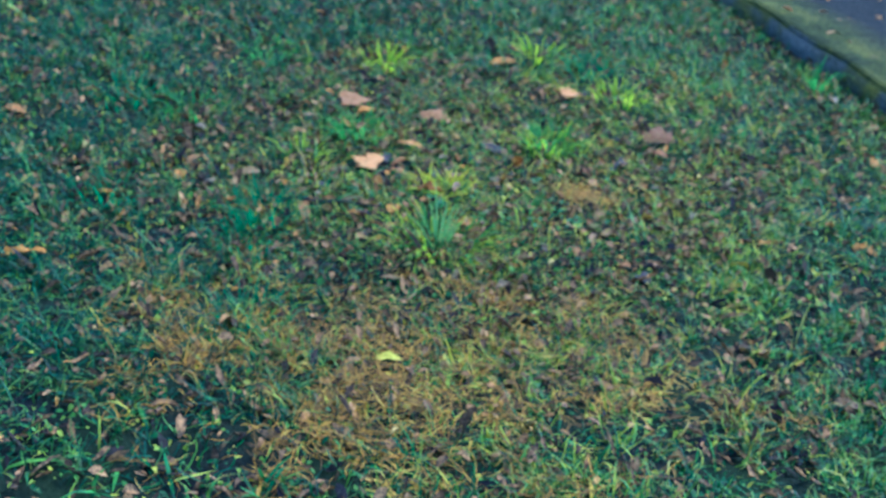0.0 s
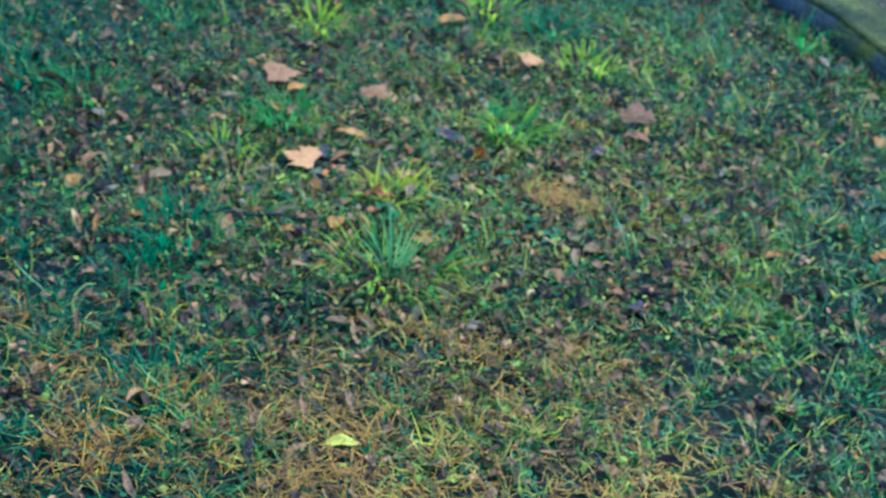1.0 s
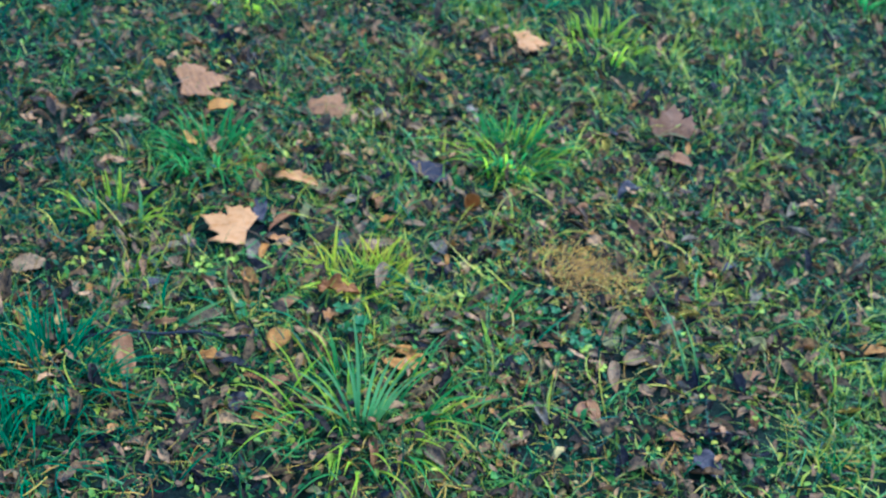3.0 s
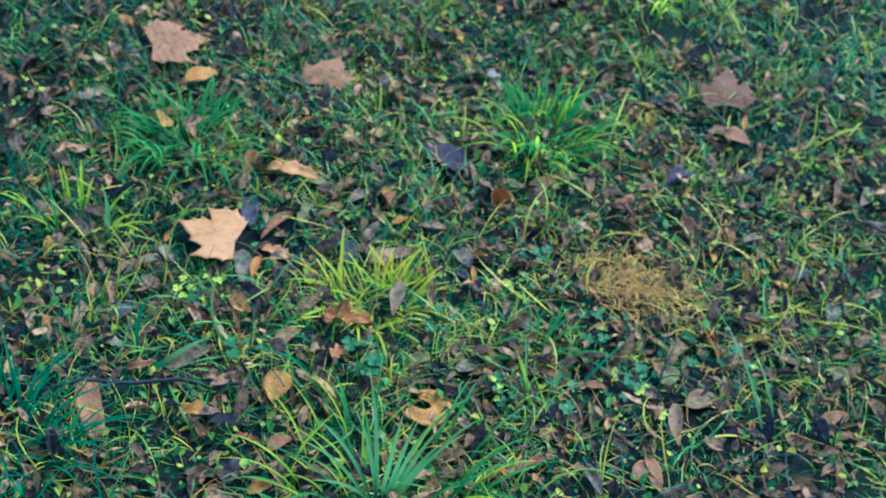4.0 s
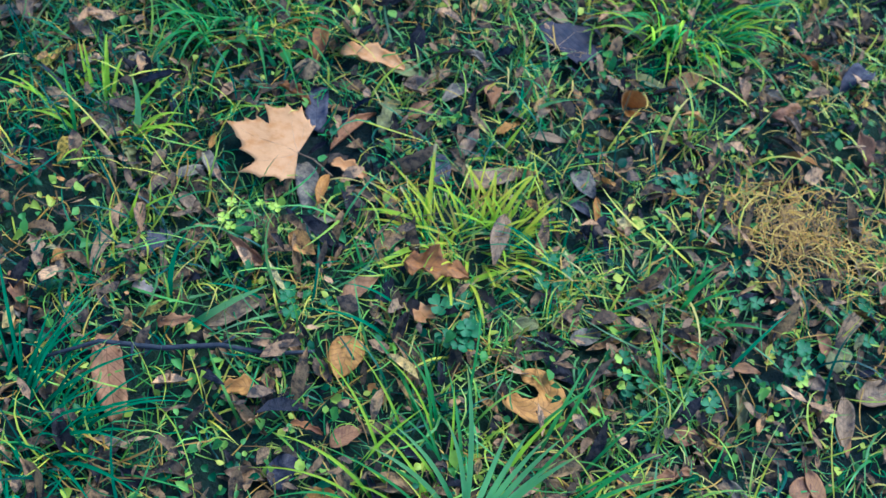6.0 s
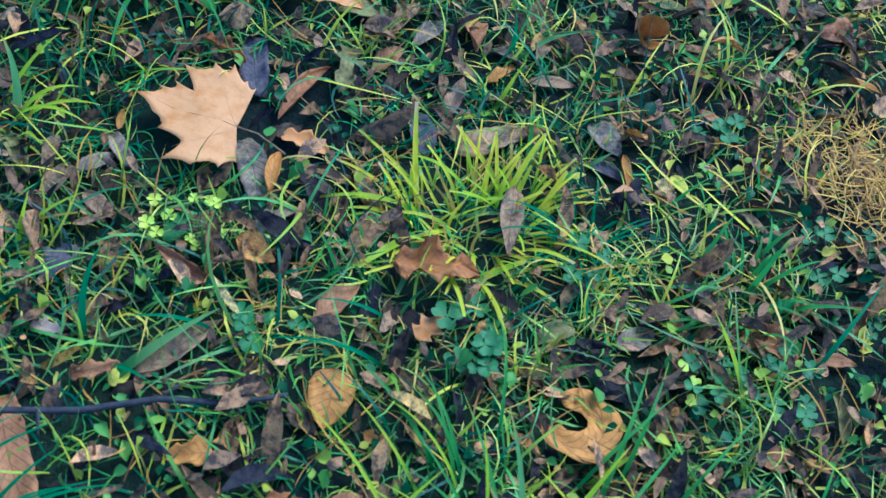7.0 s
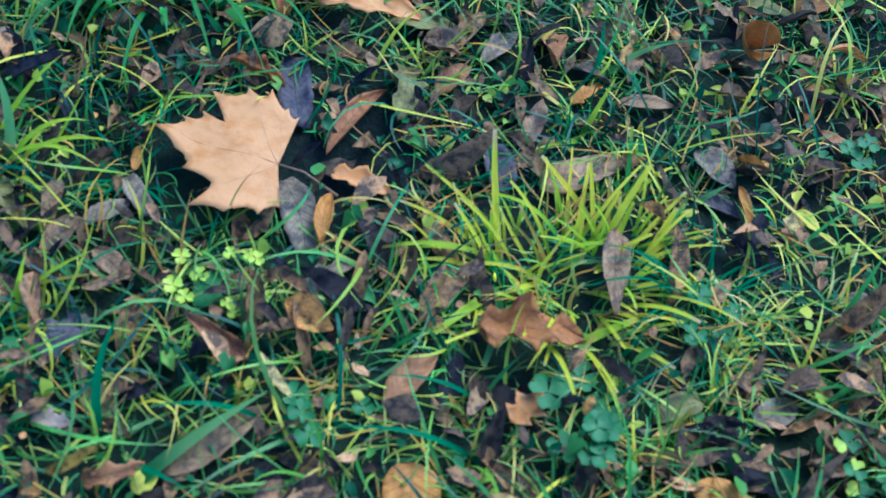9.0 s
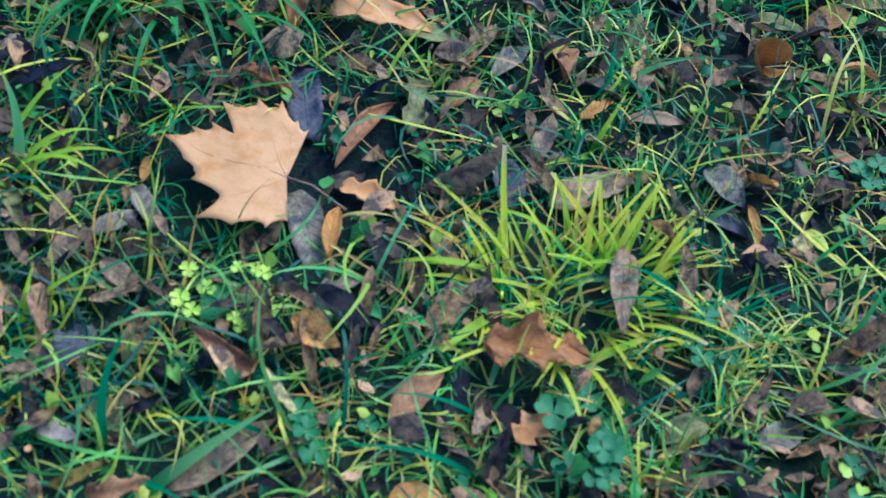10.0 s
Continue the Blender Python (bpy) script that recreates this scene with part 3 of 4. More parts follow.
fallen_leaf("grey", "oval", 0.361, 0.205, 0.052, -30, 0.7)
fallen_leaf("brown", "oval", 0.250, 0.087, 0.090, 58, 0.4)
fallen_leaf("purple", "lance", 0.418, 0.147, 0.05, 179, 0.4, 0.6, 1.2, 0.006)
fallen_leaf("pale", "torn", -0.029, -0.270, 0.028, 15, 0.7, 0.5, 0.8, 0.018)
fallen_leaf("olive", "oval", -0.008, -0.229, 0.036, -25, 0.7)
fallen_leaf("brown", "lance", 0.070, -0.270, 0.098, 56, 0.3, 0.4, 0.8, 0.012)
fallen_leaf("grey", "lance", -0.088, -0.107, 0.052, 56, 0.36)
fallen_leaf("brown", "oval", -0.098, -0.143, 0.046, 86, 0.5)
fallen_leaf("grey", "oblong", -0.073, -0.045, 0.046, -43, 0.42)
fallen_leaf("orange", "oval", -0.074, -0.042, 0.026, 105, 0.4)
fallen_leaf("grey", "torn", 0.108, -0.100, 0.054, 64, 0.6, 0.6, 1.6)
fallen_leaf("rose", "lance", 0.206, -0.160, 0.066, 75, 0.42)
fallen_leaf("green", "oval", 0.133, -0.072, 0.027, -8, 0.6)
fallen_leaf("grey", "oval", 0.472, -0.047, 0.046, 55, 0.6)
fallen_leaf("rust", "lance", 0.467, 0.297, 0.056, -27, 0.25)
fallen_leaf("purple", "torn", -0.055, -0.221, 0.048, 70, 0.7)
fallen_leaf("brown", "lance", -0.064, -0.118, 0.048, -21, 0.45)
fallen_leaf("orange", "oval", 0.489, 0.242, 0.022, 71, 0.7)
fallen_leaf("grey", "oval", 0.520, 0.110, 0.040, -17, 0.7)
fallen_leaf("yellow", "oval", 0.463, 0.182, 0.030, -34, 0.5)
fallen_leaf("green", "oval", 0.028, -0.135, 0.046, 64, 0.6)
fallen_leaf("rust", "oval", 0.695, 0.815, 0.058, 13, 0.9, lift=0.03)
fallen_leaf("orange", "oval", -0.266, 0.319, 0.068, 50, 0.7, 0.5, 0.9, 0.03)
fallen_leaf("orange", "oblong", -0.187, 1.178, 0.125, 61, 0.55, 0.5, 0.8, 0.02, label="large orange-brown leaf raised above the grass")
fallen_leaf("orange", "torn", 1.562, 1.125, 0.131, 57, 0.5)
fallen_leaf("rust", "oval", 1.282, 1.687, 0.070, 81, 0.6)
fallen_leaf("orange", "oval", 1.373, 1.340, 0.090, 94, 0.55)
fallen_leaf("orange", "oval", 1.272, 0.766, 0.050, -41, 0.6)
fallen_leaf("orange", "torn", 1.500, 0.641, 0.080, -25, 0.7)
fallen_leaf("orange", "oval", -0.401, -0.496, 0.076, 101, 0.6)
fallen_leaf("orange", "lance", 1.230, 0.388, 0.078, 33, 0.4)
fallen_leaf("orange", "torn", -0.410, -1.190, 0.121, 58, 0.4)
fallen_leaf("tan", "oval", -1.184, -0.495, 0.090, 10, 0.6)
fallen_leaf("pale", "oval", -0.651, -0.124, 0.060, -2, 0.6)
fallen_leaf("yellow", "lance", 0.680, -0.970, 0.080, 42, 0.45, lift=0.025)
fallen_leaf("brown", "oval", 1.690, -0.326, 0.080, 19, 0.7)
fallen_leaf("rose", "lance", -0.454, -0.390, 0.098, 91, 0.3)
fallen_leaf("rose", "lance", 0.802, -0.065, 0.050, -43, 0.5)
fallen_leaf("rose", "lance", 0.810, 0.034, 0.044, -47, 0.45)
fallen_leaf("purple", "oval", 1.010, -0.062, 0.065, -16, 0.8)
fallen_leaf("rose", "oval", 1.036, 0.181, 0.060, 50, 0.5)
fallen_leaf("brown", "lance", 0.442, -0.584, 0.080, 22, 0.35)
fallen_leaf("brown", "lance", 0.491, -0.525, 0.070, -19, 0.4)
fallen_leaf("pale", "torn", 0.203, 0.748, 0.075, -49, 0.4)
fallen_leaf("pale", "lance", 1.038, 1.957, 0.085, -62, 0.45)


def ring_leaf():
    """A leaf bent round into an open ring."""
    bm = bmesh.new()
    uv = bm.loops.layers.uv.new("UVMap")
    rows, at = [], {}
    for i in range(25):
        s = i / 24
        a = radians(-150 + 285 * s)
        half = 0.015 * (0.35 + 0.75 * math.sin(math.pi * (0.1 + 0.8 * s)))
        row = []
        for j in range(5):
            u = j / 2 - 1
            r = 0.026 + u * half + 0.002 * math.sin(23 * s) * (j == 4)
            row.append(bm.verts.new((r * math.cos(a), r * math.sin(a), 0.006 * u * u + 0.006 * math.sin(5 * s) + 0.001 * math.sin(40 * s) * abs(u))))
            at[row[-1]] = (j / 4, s)
        rows.append(row)
    for r, q in zip(rows, rows[1:]):
        for j in range(4):
            f = bm.faces.new((r[j], r[j + 1], q[j + 1], q[j]))
            for l in f.loops:
                l[uv].uv = at[l.vert]
    thicken(bm, 0.0007)
    ob = new("fallen_leaf", mesh_of("fallen_leaf", bm, LEAF["orange"]))
    ob.matrix_basis = pose(0.462, -0.145, 0.014, 0, 0, 0)
    CLEAR.append((0.462, -0.145, 0.03))
    return tagged(ob, "orange-brown leaf bent round into an open ring", "leaf", "fallen leaves")


ring_leaf()


def cup_leaf():
    """A dry leaf rolled into an open cup that leans over."""
    bm = bmesh.new()
    uv = bm.loops.layers.uv.new("UVMap")
    rows, at = [], {}
    for i in range(8):
        s = i / 7
        row = []
        for j in range(19):
            a = j / 18 * math.radians(335)
            r = 0.0175 * (0.12 + 0.88 * math.sin(s * 1.5)) * (1 + 0.08 * math.sin(3 * a + 1) * s)
            row.append(bm.verts.new((r * math.cos(a) * (1 + 0.06 * j / 18), 1.15 * r * math.sin(a), 0.034 * s + 0.004 * s * math.sin(2 * a))))
            at[row[-1]] = (j / 18, s)
        rows.append(row)
    for r, q in zip(rows, rows[1:]):
        for j in range(18):
            f = bm.faces.new((r[j], r[j + 1], q[j + 1], q[j]))
            for l in f.loops:
                l[uv].uv = at[l.vert]
    bm.normal_update()
    bmesh.ops.recalc_face_normals(bm, faces=bm.faces)
    thicken(bm, 0.0008)
    ob = new("fallen_leaf", mesh_of("fallen_leaf", bm, LEAF["orange"]))
    ob.matrix_basis = pose(0.378, 0.362, 0.004, 28, 0, 20)
    CLEAR.append((0.38, 0.36, 0.028))
    return tagged(ob, "copper-brown dry leaf rolled into an open cup", "leaf", "fallen leaves")


cup_leaf()

# more leaves strewn over the nearest stretch
rnd = random.Random(5)
kinds = ["brown", "grey", "brown", "rose", "grey", "purple", "olive", "rust", "brown", "copper", "dun"]
spots = 0
while spots < 150:
    x, y = rnd.uniform(-0.55, 1.1), rnd.uniform(-0.5, 0.9)
    if any((x - a) ** 2 + (y - b) ** 2 < (r + 0.02) ** 2 for a, b, r in CLEAR) or math.hypot(x + 0.01, y) < 0.1 or math.hypot(x - 0.29, y - 0.015) < 0.13:
        continue
    spots += 1
    fallen_leaf(rnd.choice(kinds), rnd.choice(["lance", "lance", "oval", "torn"]), x, y, rnd.uniform(0.03, 0.075), rnd.uniform(0, 360), rnd.uniform(0.28, 0.6),
                rnd.uniform(0.2, 1.1), rnd.uniform(0.4, 1.7), rnd.uniform(0.006, 0.02), rnd.uniform(-15, 15), rnd.uniform(-20, 20), clear=False, wave=rnd.uniform(0.02, 0.08))


# ---- the twig ----
def twig():
    root = new("twig")
    bm = bmesh.new()
    pts = [(-0.045, -0.418), (-0.004, -0.366), (0.06, -0.332), (0.115, -0.295), (0.17, -0.268), (0.214, -0.240)]
    tube(bm, [(x, y, 0.016 + 0.004 * math.sin(9 * i)) for i, (x, y) in enumerate(pts)], [0.0022, 0.003, 0.0035, 0.0032, 0.003, 0.0024], 7)
    part("stem", bm, M_TWIG, root)
    for x, y, dx, dy in ((0.03, -0.348, 0.014, -0.022), (0.115, -0.295, 0.01, 0.02), (0.17, -0.268, 0.016, -0.008)):
        bm = bmesh.new()
        tube(bm, [(x, y, 0.018), (x + dx, y + dy, 0.022)], [0.0022, 0.0012], 5)
        part("side_shoot", bm, M_TWIG, root)
    tagged(root, "thin dark bare twig lying across the grass", "twig")


twig()

# ---- tufts of grass ----
main = tuft_root(0.29, 0.015, "bright yellow-green tuft with pale blunt cut tips")
main.location = (0.29, 0.015, float(rise(0.29, 0.015)))


def main_blades(material, rows):
    o = main.location
    for bx, by, tx, ty, z, width, arch, bow in rows:
        part("blade", blade_bm((bx - o.x, by - o.y, 0.0), (tx - o.x, ty - o.y, z - o.z), width, arch, True, 10, bow), material, main)


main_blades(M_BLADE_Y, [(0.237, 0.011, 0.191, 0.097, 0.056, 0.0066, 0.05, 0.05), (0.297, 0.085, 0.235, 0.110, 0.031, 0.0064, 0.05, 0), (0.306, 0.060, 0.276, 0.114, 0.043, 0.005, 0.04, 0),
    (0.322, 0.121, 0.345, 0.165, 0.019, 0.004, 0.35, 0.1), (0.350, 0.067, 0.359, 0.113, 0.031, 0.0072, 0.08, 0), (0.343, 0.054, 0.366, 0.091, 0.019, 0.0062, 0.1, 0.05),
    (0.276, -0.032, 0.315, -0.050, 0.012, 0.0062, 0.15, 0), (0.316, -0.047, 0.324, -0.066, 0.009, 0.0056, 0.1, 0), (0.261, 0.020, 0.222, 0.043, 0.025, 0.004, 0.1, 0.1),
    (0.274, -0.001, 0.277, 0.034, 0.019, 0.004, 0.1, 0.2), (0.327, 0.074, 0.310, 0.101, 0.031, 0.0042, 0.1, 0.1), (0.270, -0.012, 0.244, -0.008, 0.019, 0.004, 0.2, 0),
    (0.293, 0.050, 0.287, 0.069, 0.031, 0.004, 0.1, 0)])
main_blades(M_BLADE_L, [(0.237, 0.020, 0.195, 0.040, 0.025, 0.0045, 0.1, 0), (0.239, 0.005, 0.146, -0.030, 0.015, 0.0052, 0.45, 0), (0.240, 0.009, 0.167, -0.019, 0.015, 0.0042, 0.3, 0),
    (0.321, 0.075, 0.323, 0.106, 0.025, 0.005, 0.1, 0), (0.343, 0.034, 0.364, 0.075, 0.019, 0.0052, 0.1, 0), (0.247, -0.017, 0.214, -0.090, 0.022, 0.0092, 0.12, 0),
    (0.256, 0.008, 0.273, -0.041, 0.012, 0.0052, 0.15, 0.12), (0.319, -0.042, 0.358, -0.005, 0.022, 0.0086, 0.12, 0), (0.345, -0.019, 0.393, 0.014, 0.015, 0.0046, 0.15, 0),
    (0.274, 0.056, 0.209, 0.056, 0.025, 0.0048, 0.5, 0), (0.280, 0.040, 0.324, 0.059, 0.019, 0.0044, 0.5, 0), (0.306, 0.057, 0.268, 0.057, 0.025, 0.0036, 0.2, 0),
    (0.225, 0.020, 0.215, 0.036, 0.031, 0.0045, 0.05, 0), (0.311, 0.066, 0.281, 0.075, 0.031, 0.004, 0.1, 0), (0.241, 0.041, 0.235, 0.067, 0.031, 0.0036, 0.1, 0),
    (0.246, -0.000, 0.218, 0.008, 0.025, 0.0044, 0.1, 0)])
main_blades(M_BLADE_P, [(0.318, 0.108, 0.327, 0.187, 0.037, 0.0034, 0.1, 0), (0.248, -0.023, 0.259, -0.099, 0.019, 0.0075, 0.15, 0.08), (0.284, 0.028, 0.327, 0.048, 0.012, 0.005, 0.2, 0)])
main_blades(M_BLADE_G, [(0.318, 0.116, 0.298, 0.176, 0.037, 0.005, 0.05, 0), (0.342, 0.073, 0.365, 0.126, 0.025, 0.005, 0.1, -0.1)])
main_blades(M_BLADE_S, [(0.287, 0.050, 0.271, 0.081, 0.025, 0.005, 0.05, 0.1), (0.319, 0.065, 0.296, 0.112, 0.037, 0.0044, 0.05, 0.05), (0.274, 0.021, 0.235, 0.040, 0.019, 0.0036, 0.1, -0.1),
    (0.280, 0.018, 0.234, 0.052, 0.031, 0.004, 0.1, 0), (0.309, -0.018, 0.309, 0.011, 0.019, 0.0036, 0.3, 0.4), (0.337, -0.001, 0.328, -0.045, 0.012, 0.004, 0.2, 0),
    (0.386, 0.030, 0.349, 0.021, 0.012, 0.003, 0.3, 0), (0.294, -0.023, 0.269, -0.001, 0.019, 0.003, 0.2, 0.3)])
grass_tuft(0.29, 0.015, 16, 0.13, 0.075, 0.0036, M_BLADE_L, "", 4, 0.4, blunt=True, root=main)
grass_tuft(0.29, 0.015, 14, 0.12, 0.06, 0.0024, M_BLADE_S, "", 5, 0.1, root=main, high=0.7)
grass_tuft(0.29, 0.015, 12, 0.16, 0.12, 0.006, M_BLADE_Y, "", 39, 0.7, blunt=True, root=main, high=1.1)
grass_tuft(0.29, 0.015, 24, 0.17, 0.11, 0.0052, M_BLADE_Y, "", 37, 0.3, blunt=True, root=main, high=0.8)
grass_tuft(0.29, 0.015, 20, 0.1, 0.07, 0.0038, M_BLADE_Y, "", 31, 0.4, blunt=True, root=main, at=(-0.045, -0.012))
grass_tuft(0.29, 0.015, 14, 0.08, 0.075, 0.0034, M_BLADE_L, "", 33, 0.4, blunt=True, root=main, at=(0.04, 0.055))
grass_tuft(0.405, 0.045, 26, 0.05, 0.105, 0.0032, M_BLADE_T, "flat star of thin dark green blades beside the yellow tuft", 35, 0.1, high=0.6)

front = tuft_root(0.47, -0.32, "tall green tuft with broad arching blades")
front.location = (0.47, -0.32, float(rise(0.47, -0.32)))
for bx, by, tx, ty, z in [(0.480, -0.315, 0.487, -0.252, 0.13), (0.488, -0.314, 0.522, -0.231, 0.12), (0.494, -0.310, 0.551, -0.229, 0.11), (0.483, -0.313, 0.507, -0.245, 0.13),
                          (0.468, -0.322, 0.394, -0.239, 0.17), (0.456, -0.330, 0.337, -0.339, 0.08), (0.462, -0.326, 0.354, -0.315, 0.11), (0.474, -0.318, 0.466, -0.267, 0.14),
                          (0.492, -0.315, 0.529, -0.251, 0.1), (0.464, -0.330, 0.378, -0.375, 0.05), (0.468, -0.322, 0.402, -0.292, 0.14)]:
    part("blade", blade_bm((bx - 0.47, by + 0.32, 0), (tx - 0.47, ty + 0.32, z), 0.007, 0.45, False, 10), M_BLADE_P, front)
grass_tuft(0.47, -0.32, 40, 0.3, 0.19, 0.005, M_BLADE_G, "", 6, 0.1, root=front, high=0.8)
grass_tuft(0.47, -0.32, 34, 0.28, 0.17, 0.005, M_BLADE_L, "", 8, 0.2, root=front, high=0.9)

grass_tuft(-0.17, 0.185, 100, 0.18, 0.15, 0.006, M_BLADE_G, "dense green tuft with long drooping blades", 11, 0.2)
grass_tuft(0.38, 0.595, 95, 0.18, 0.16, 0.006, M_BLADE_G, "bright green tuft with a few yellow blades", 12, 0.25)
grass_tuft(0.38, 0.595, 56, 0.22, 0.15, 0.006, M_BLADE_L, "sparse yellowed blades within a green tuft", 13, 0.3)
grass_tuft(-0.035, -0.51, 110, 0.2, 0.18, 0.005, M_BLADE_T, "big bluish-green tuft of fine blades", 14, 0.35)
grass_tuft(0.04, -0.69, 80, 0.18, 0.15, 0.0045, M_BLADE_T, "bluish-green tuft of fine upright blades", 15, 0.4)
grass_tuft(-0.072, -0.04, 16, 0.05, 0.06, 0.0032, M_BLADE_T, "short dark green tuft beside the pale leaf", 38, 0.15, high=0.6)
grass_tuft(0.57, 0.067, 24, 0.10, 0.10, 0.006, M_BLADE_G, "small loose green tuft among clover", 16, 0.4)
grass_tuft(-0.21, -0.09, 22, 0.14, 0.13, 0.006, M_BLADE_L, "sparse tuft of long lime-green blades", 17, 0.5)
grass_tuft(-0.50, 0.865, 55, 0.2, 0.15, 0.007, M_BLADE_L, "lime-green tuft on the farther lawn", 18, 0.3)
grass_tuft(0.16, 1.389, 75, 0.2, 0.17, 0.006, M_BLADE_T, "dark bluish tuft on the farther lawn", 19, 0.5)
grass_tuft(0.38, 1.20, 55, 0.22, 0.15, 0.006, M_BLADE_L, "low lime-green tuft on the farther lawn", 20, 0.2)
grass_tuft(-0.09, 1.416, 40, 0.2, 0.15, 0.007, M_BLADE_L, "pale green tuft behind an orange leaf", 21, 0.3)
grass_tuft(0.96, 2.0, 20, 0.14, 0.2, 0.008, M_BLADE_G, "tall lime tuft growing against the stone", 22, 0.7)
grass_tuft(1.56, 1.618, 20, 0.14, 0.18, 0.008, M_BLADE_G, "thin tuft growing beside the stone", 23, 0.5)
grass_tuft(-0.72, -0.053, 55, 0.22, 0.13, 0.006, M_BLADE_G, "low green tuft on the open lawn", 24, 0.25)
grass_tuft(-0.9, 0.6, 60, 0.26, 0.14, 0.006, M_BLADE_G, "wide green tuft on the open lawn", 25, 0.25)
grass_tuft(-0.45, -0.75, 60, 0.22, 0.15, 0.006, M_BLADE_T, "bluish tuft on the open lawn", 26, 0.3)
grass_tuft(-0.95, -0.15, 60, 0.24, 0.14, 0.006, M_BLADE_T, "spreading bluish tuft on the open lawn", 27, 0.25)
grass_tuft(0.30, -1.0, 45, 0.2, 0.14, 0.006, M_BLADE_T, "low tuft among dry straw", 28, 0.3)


# ---- loose long blades ----
def grass_blade(bx, by, tx, ty, z, material, width=0.005, arch=0.3, bow=0.0):
    """A single long blade on its own root."""
    root = new("grass_sprig")
    root.location = (bx, by, float(rise(bx, by)))
    part("blade", blade_bm((0, 0, -0.003), (tx - bx, ty - by, z), width, arch, material in (M_BLADE_S, M_BLADE_Y), 10, bow), material, root)
    words = {M_BLADE_S: "thin dry straw-coloured sprig bent over the litter", M_BLADE_Y: "broken yellow sprig lying on the litter", M_BLADE_T: "long bluish-green sprig arching over the litter",
             M_BLADE_L: "long lime-green sprig arching over the lawn", M_BLADE_P: "long pale green sprig arching over the lawn", M_BLADE_G: "long green sprig arching over the lawn"}
    return tagged(root, words[material], "grass sprig", "grass sprigs")


for row in (
        (0.027, -0.268, 0.005, -0.195, 0.070, M_BLADE_T, 0.007, 0.3, 0.25),
        (-0.019, -0.209, 0.023, -0.177, 0.030, M_BLADE_S, 0.0036, 0.3, 0.3),
        (0.058, -0.290, 0.121, -0.193, 0.040, M_BLADE_P, 0.011, 0.2, 0),
        (0.124, -0.200, 0.052, -0.244, 0.040, M_BLADE_T, 0.005, 0.4, 0),
        (0.038, -0.275, 0.101, -0.282, 0.030, M_BLADE_T, 0.006, 0.4, 0),
        (0.129, -0.145, 0.180, -0.112, 0.030, M_BLADE_T, 0.004, 0.3, 0),
        (0.148, -0.206, 0.155, -0.163, 0.030, M_BLADE_S, 0.0034, 0.1, 0),
        (0.081, -0.194, 0.107, -0.178, 0.015, M_BLADE_Y, 0.0056, 0.1, 0),
        (-0.111, -0.189, -0.048, -0.156, 0.030, M_BLADE_S, 0.0036, 0.15, 0),
        (-0.097, -0.195, -0.047, -0.144, 0.050, M_BLADE_L, 0.0046, 0.3, 0),
        (-0.089, -0.202, -0.087, -0.172, 0.060, M_BLADE_L, 0.006, 0.1, 0),
        (-0.165, -0.083, -0.196, -0.042, 0.080, M_BLADE_P, 0.009, 0.2, -0.3),
        (-0.144, -0.058, -0.130, -0.014, 0.050, M_BLADE_L, 0.003, 0.2, -0.1),
        (0.259, 0.169, 0.269, 0.236, 0.030, M_BLADE_L, 0.0056, 0.1, 0),
        (0.263, 0.174, 0.226, 0.128, 0.015, M_BLADE_L, 0.0056, 0.1, 0),
        (0.254, 0.251, 0.310, 0.284, 0.050, M_BLADE_P, 0.008, 0.25, 0.1),
        (0.249, 0.250, 0.238, 0.266, 0.060, M_BLADE_T, 0.006, 0.1, -0.2),
        (0.325, 0.270, 0.374, 0.282, 0.015, M_BLADE_Y, 0.0056, 0.1, 0),
        (0.397, 0.350, 0.427, 0.303, 0.030, M_BLADE_G, 0.009, 0.2, 0),
        (0.417, 0.381, 0.465, 0.328, 0.030, M_BLADE_G, 0.006, 0.2, 0),
        (0.374, 0.145, 0.396, 0.159, 0.030, M_BLADE_P, 0.006, 0.1, 0),
        (0.406, -0.091, 0.422, -0.065, 0.030, M_BLADE_S, 0.005, 0.15, 0),
        (0.483, 0.008, 0.525, 0.017, 0.030, M_BLADE_L, 0.005, 0.2, 0),
        (0.020, 0.200, 0.074, 0.222, 0.040, M_BLADE_G, 0.005, 0.3, 0),
        (-0.021, 0.213, 0.035, 0.188, 0.020, M_BLADE_S, 0.003, 0.1, 0),
        (-0.116, 0.050, -0.066, 0.083, 0.020, M_BLADE_S, 0.003, 0.2, 0),
        (0.183, -0.112, 0.216, -0.088, 0.030, M_BLADE_G, 0.004, 0.2, 0),
        (0.202, -0.099, 0.168, -0.083, 0.040, M_BLADE_G, 0.0046, 0.2, 0),
        (0.274, -0.123, 0.191, -0.149, 0.030, M_BLADE_T, 0.004, 0.5, 0),
        (0.287, -0.168, 0.174, -0.203, 0.030, M_BLADE_T, 0.005, 0.5, 0),
        (0.356, -0.038, 0.377, 0.007, 0.030, M_BLADE_T, 0.004, 0.2, 0),
        (0.465, 0.128, 0.499, 0.178, 0.030, M_BLADE_G, 0.004, 0.3, 0),
        (0.445, 0.055, 0.483, 0.053, 0.020, M_BLADE_S, 0.003, 0.1, 0),
):
    grass_blade(*row)
grass_blade(0.975, 0.111, 0.882, 0.195, 0.09, M_BLADE_P)
grass_blade(0.614, -0.067, 0.553, 0.002, 0.04, M_BLADE_L)
grass_blade(0.329, -0.337, 0.369, -0.268, 0.09, M_BLADE_L)
grass_blade(-0.220, -0.130, -0.285, -0.069, 0.09, M_BLADE_G)
grass_blade(0.653, -0.008, 0.705, 0.155, 0.03, M_BLADE_T)
grass_blade(0.611, -0.056, 0.545, 0.023, 0.03, M_BLADE_L)
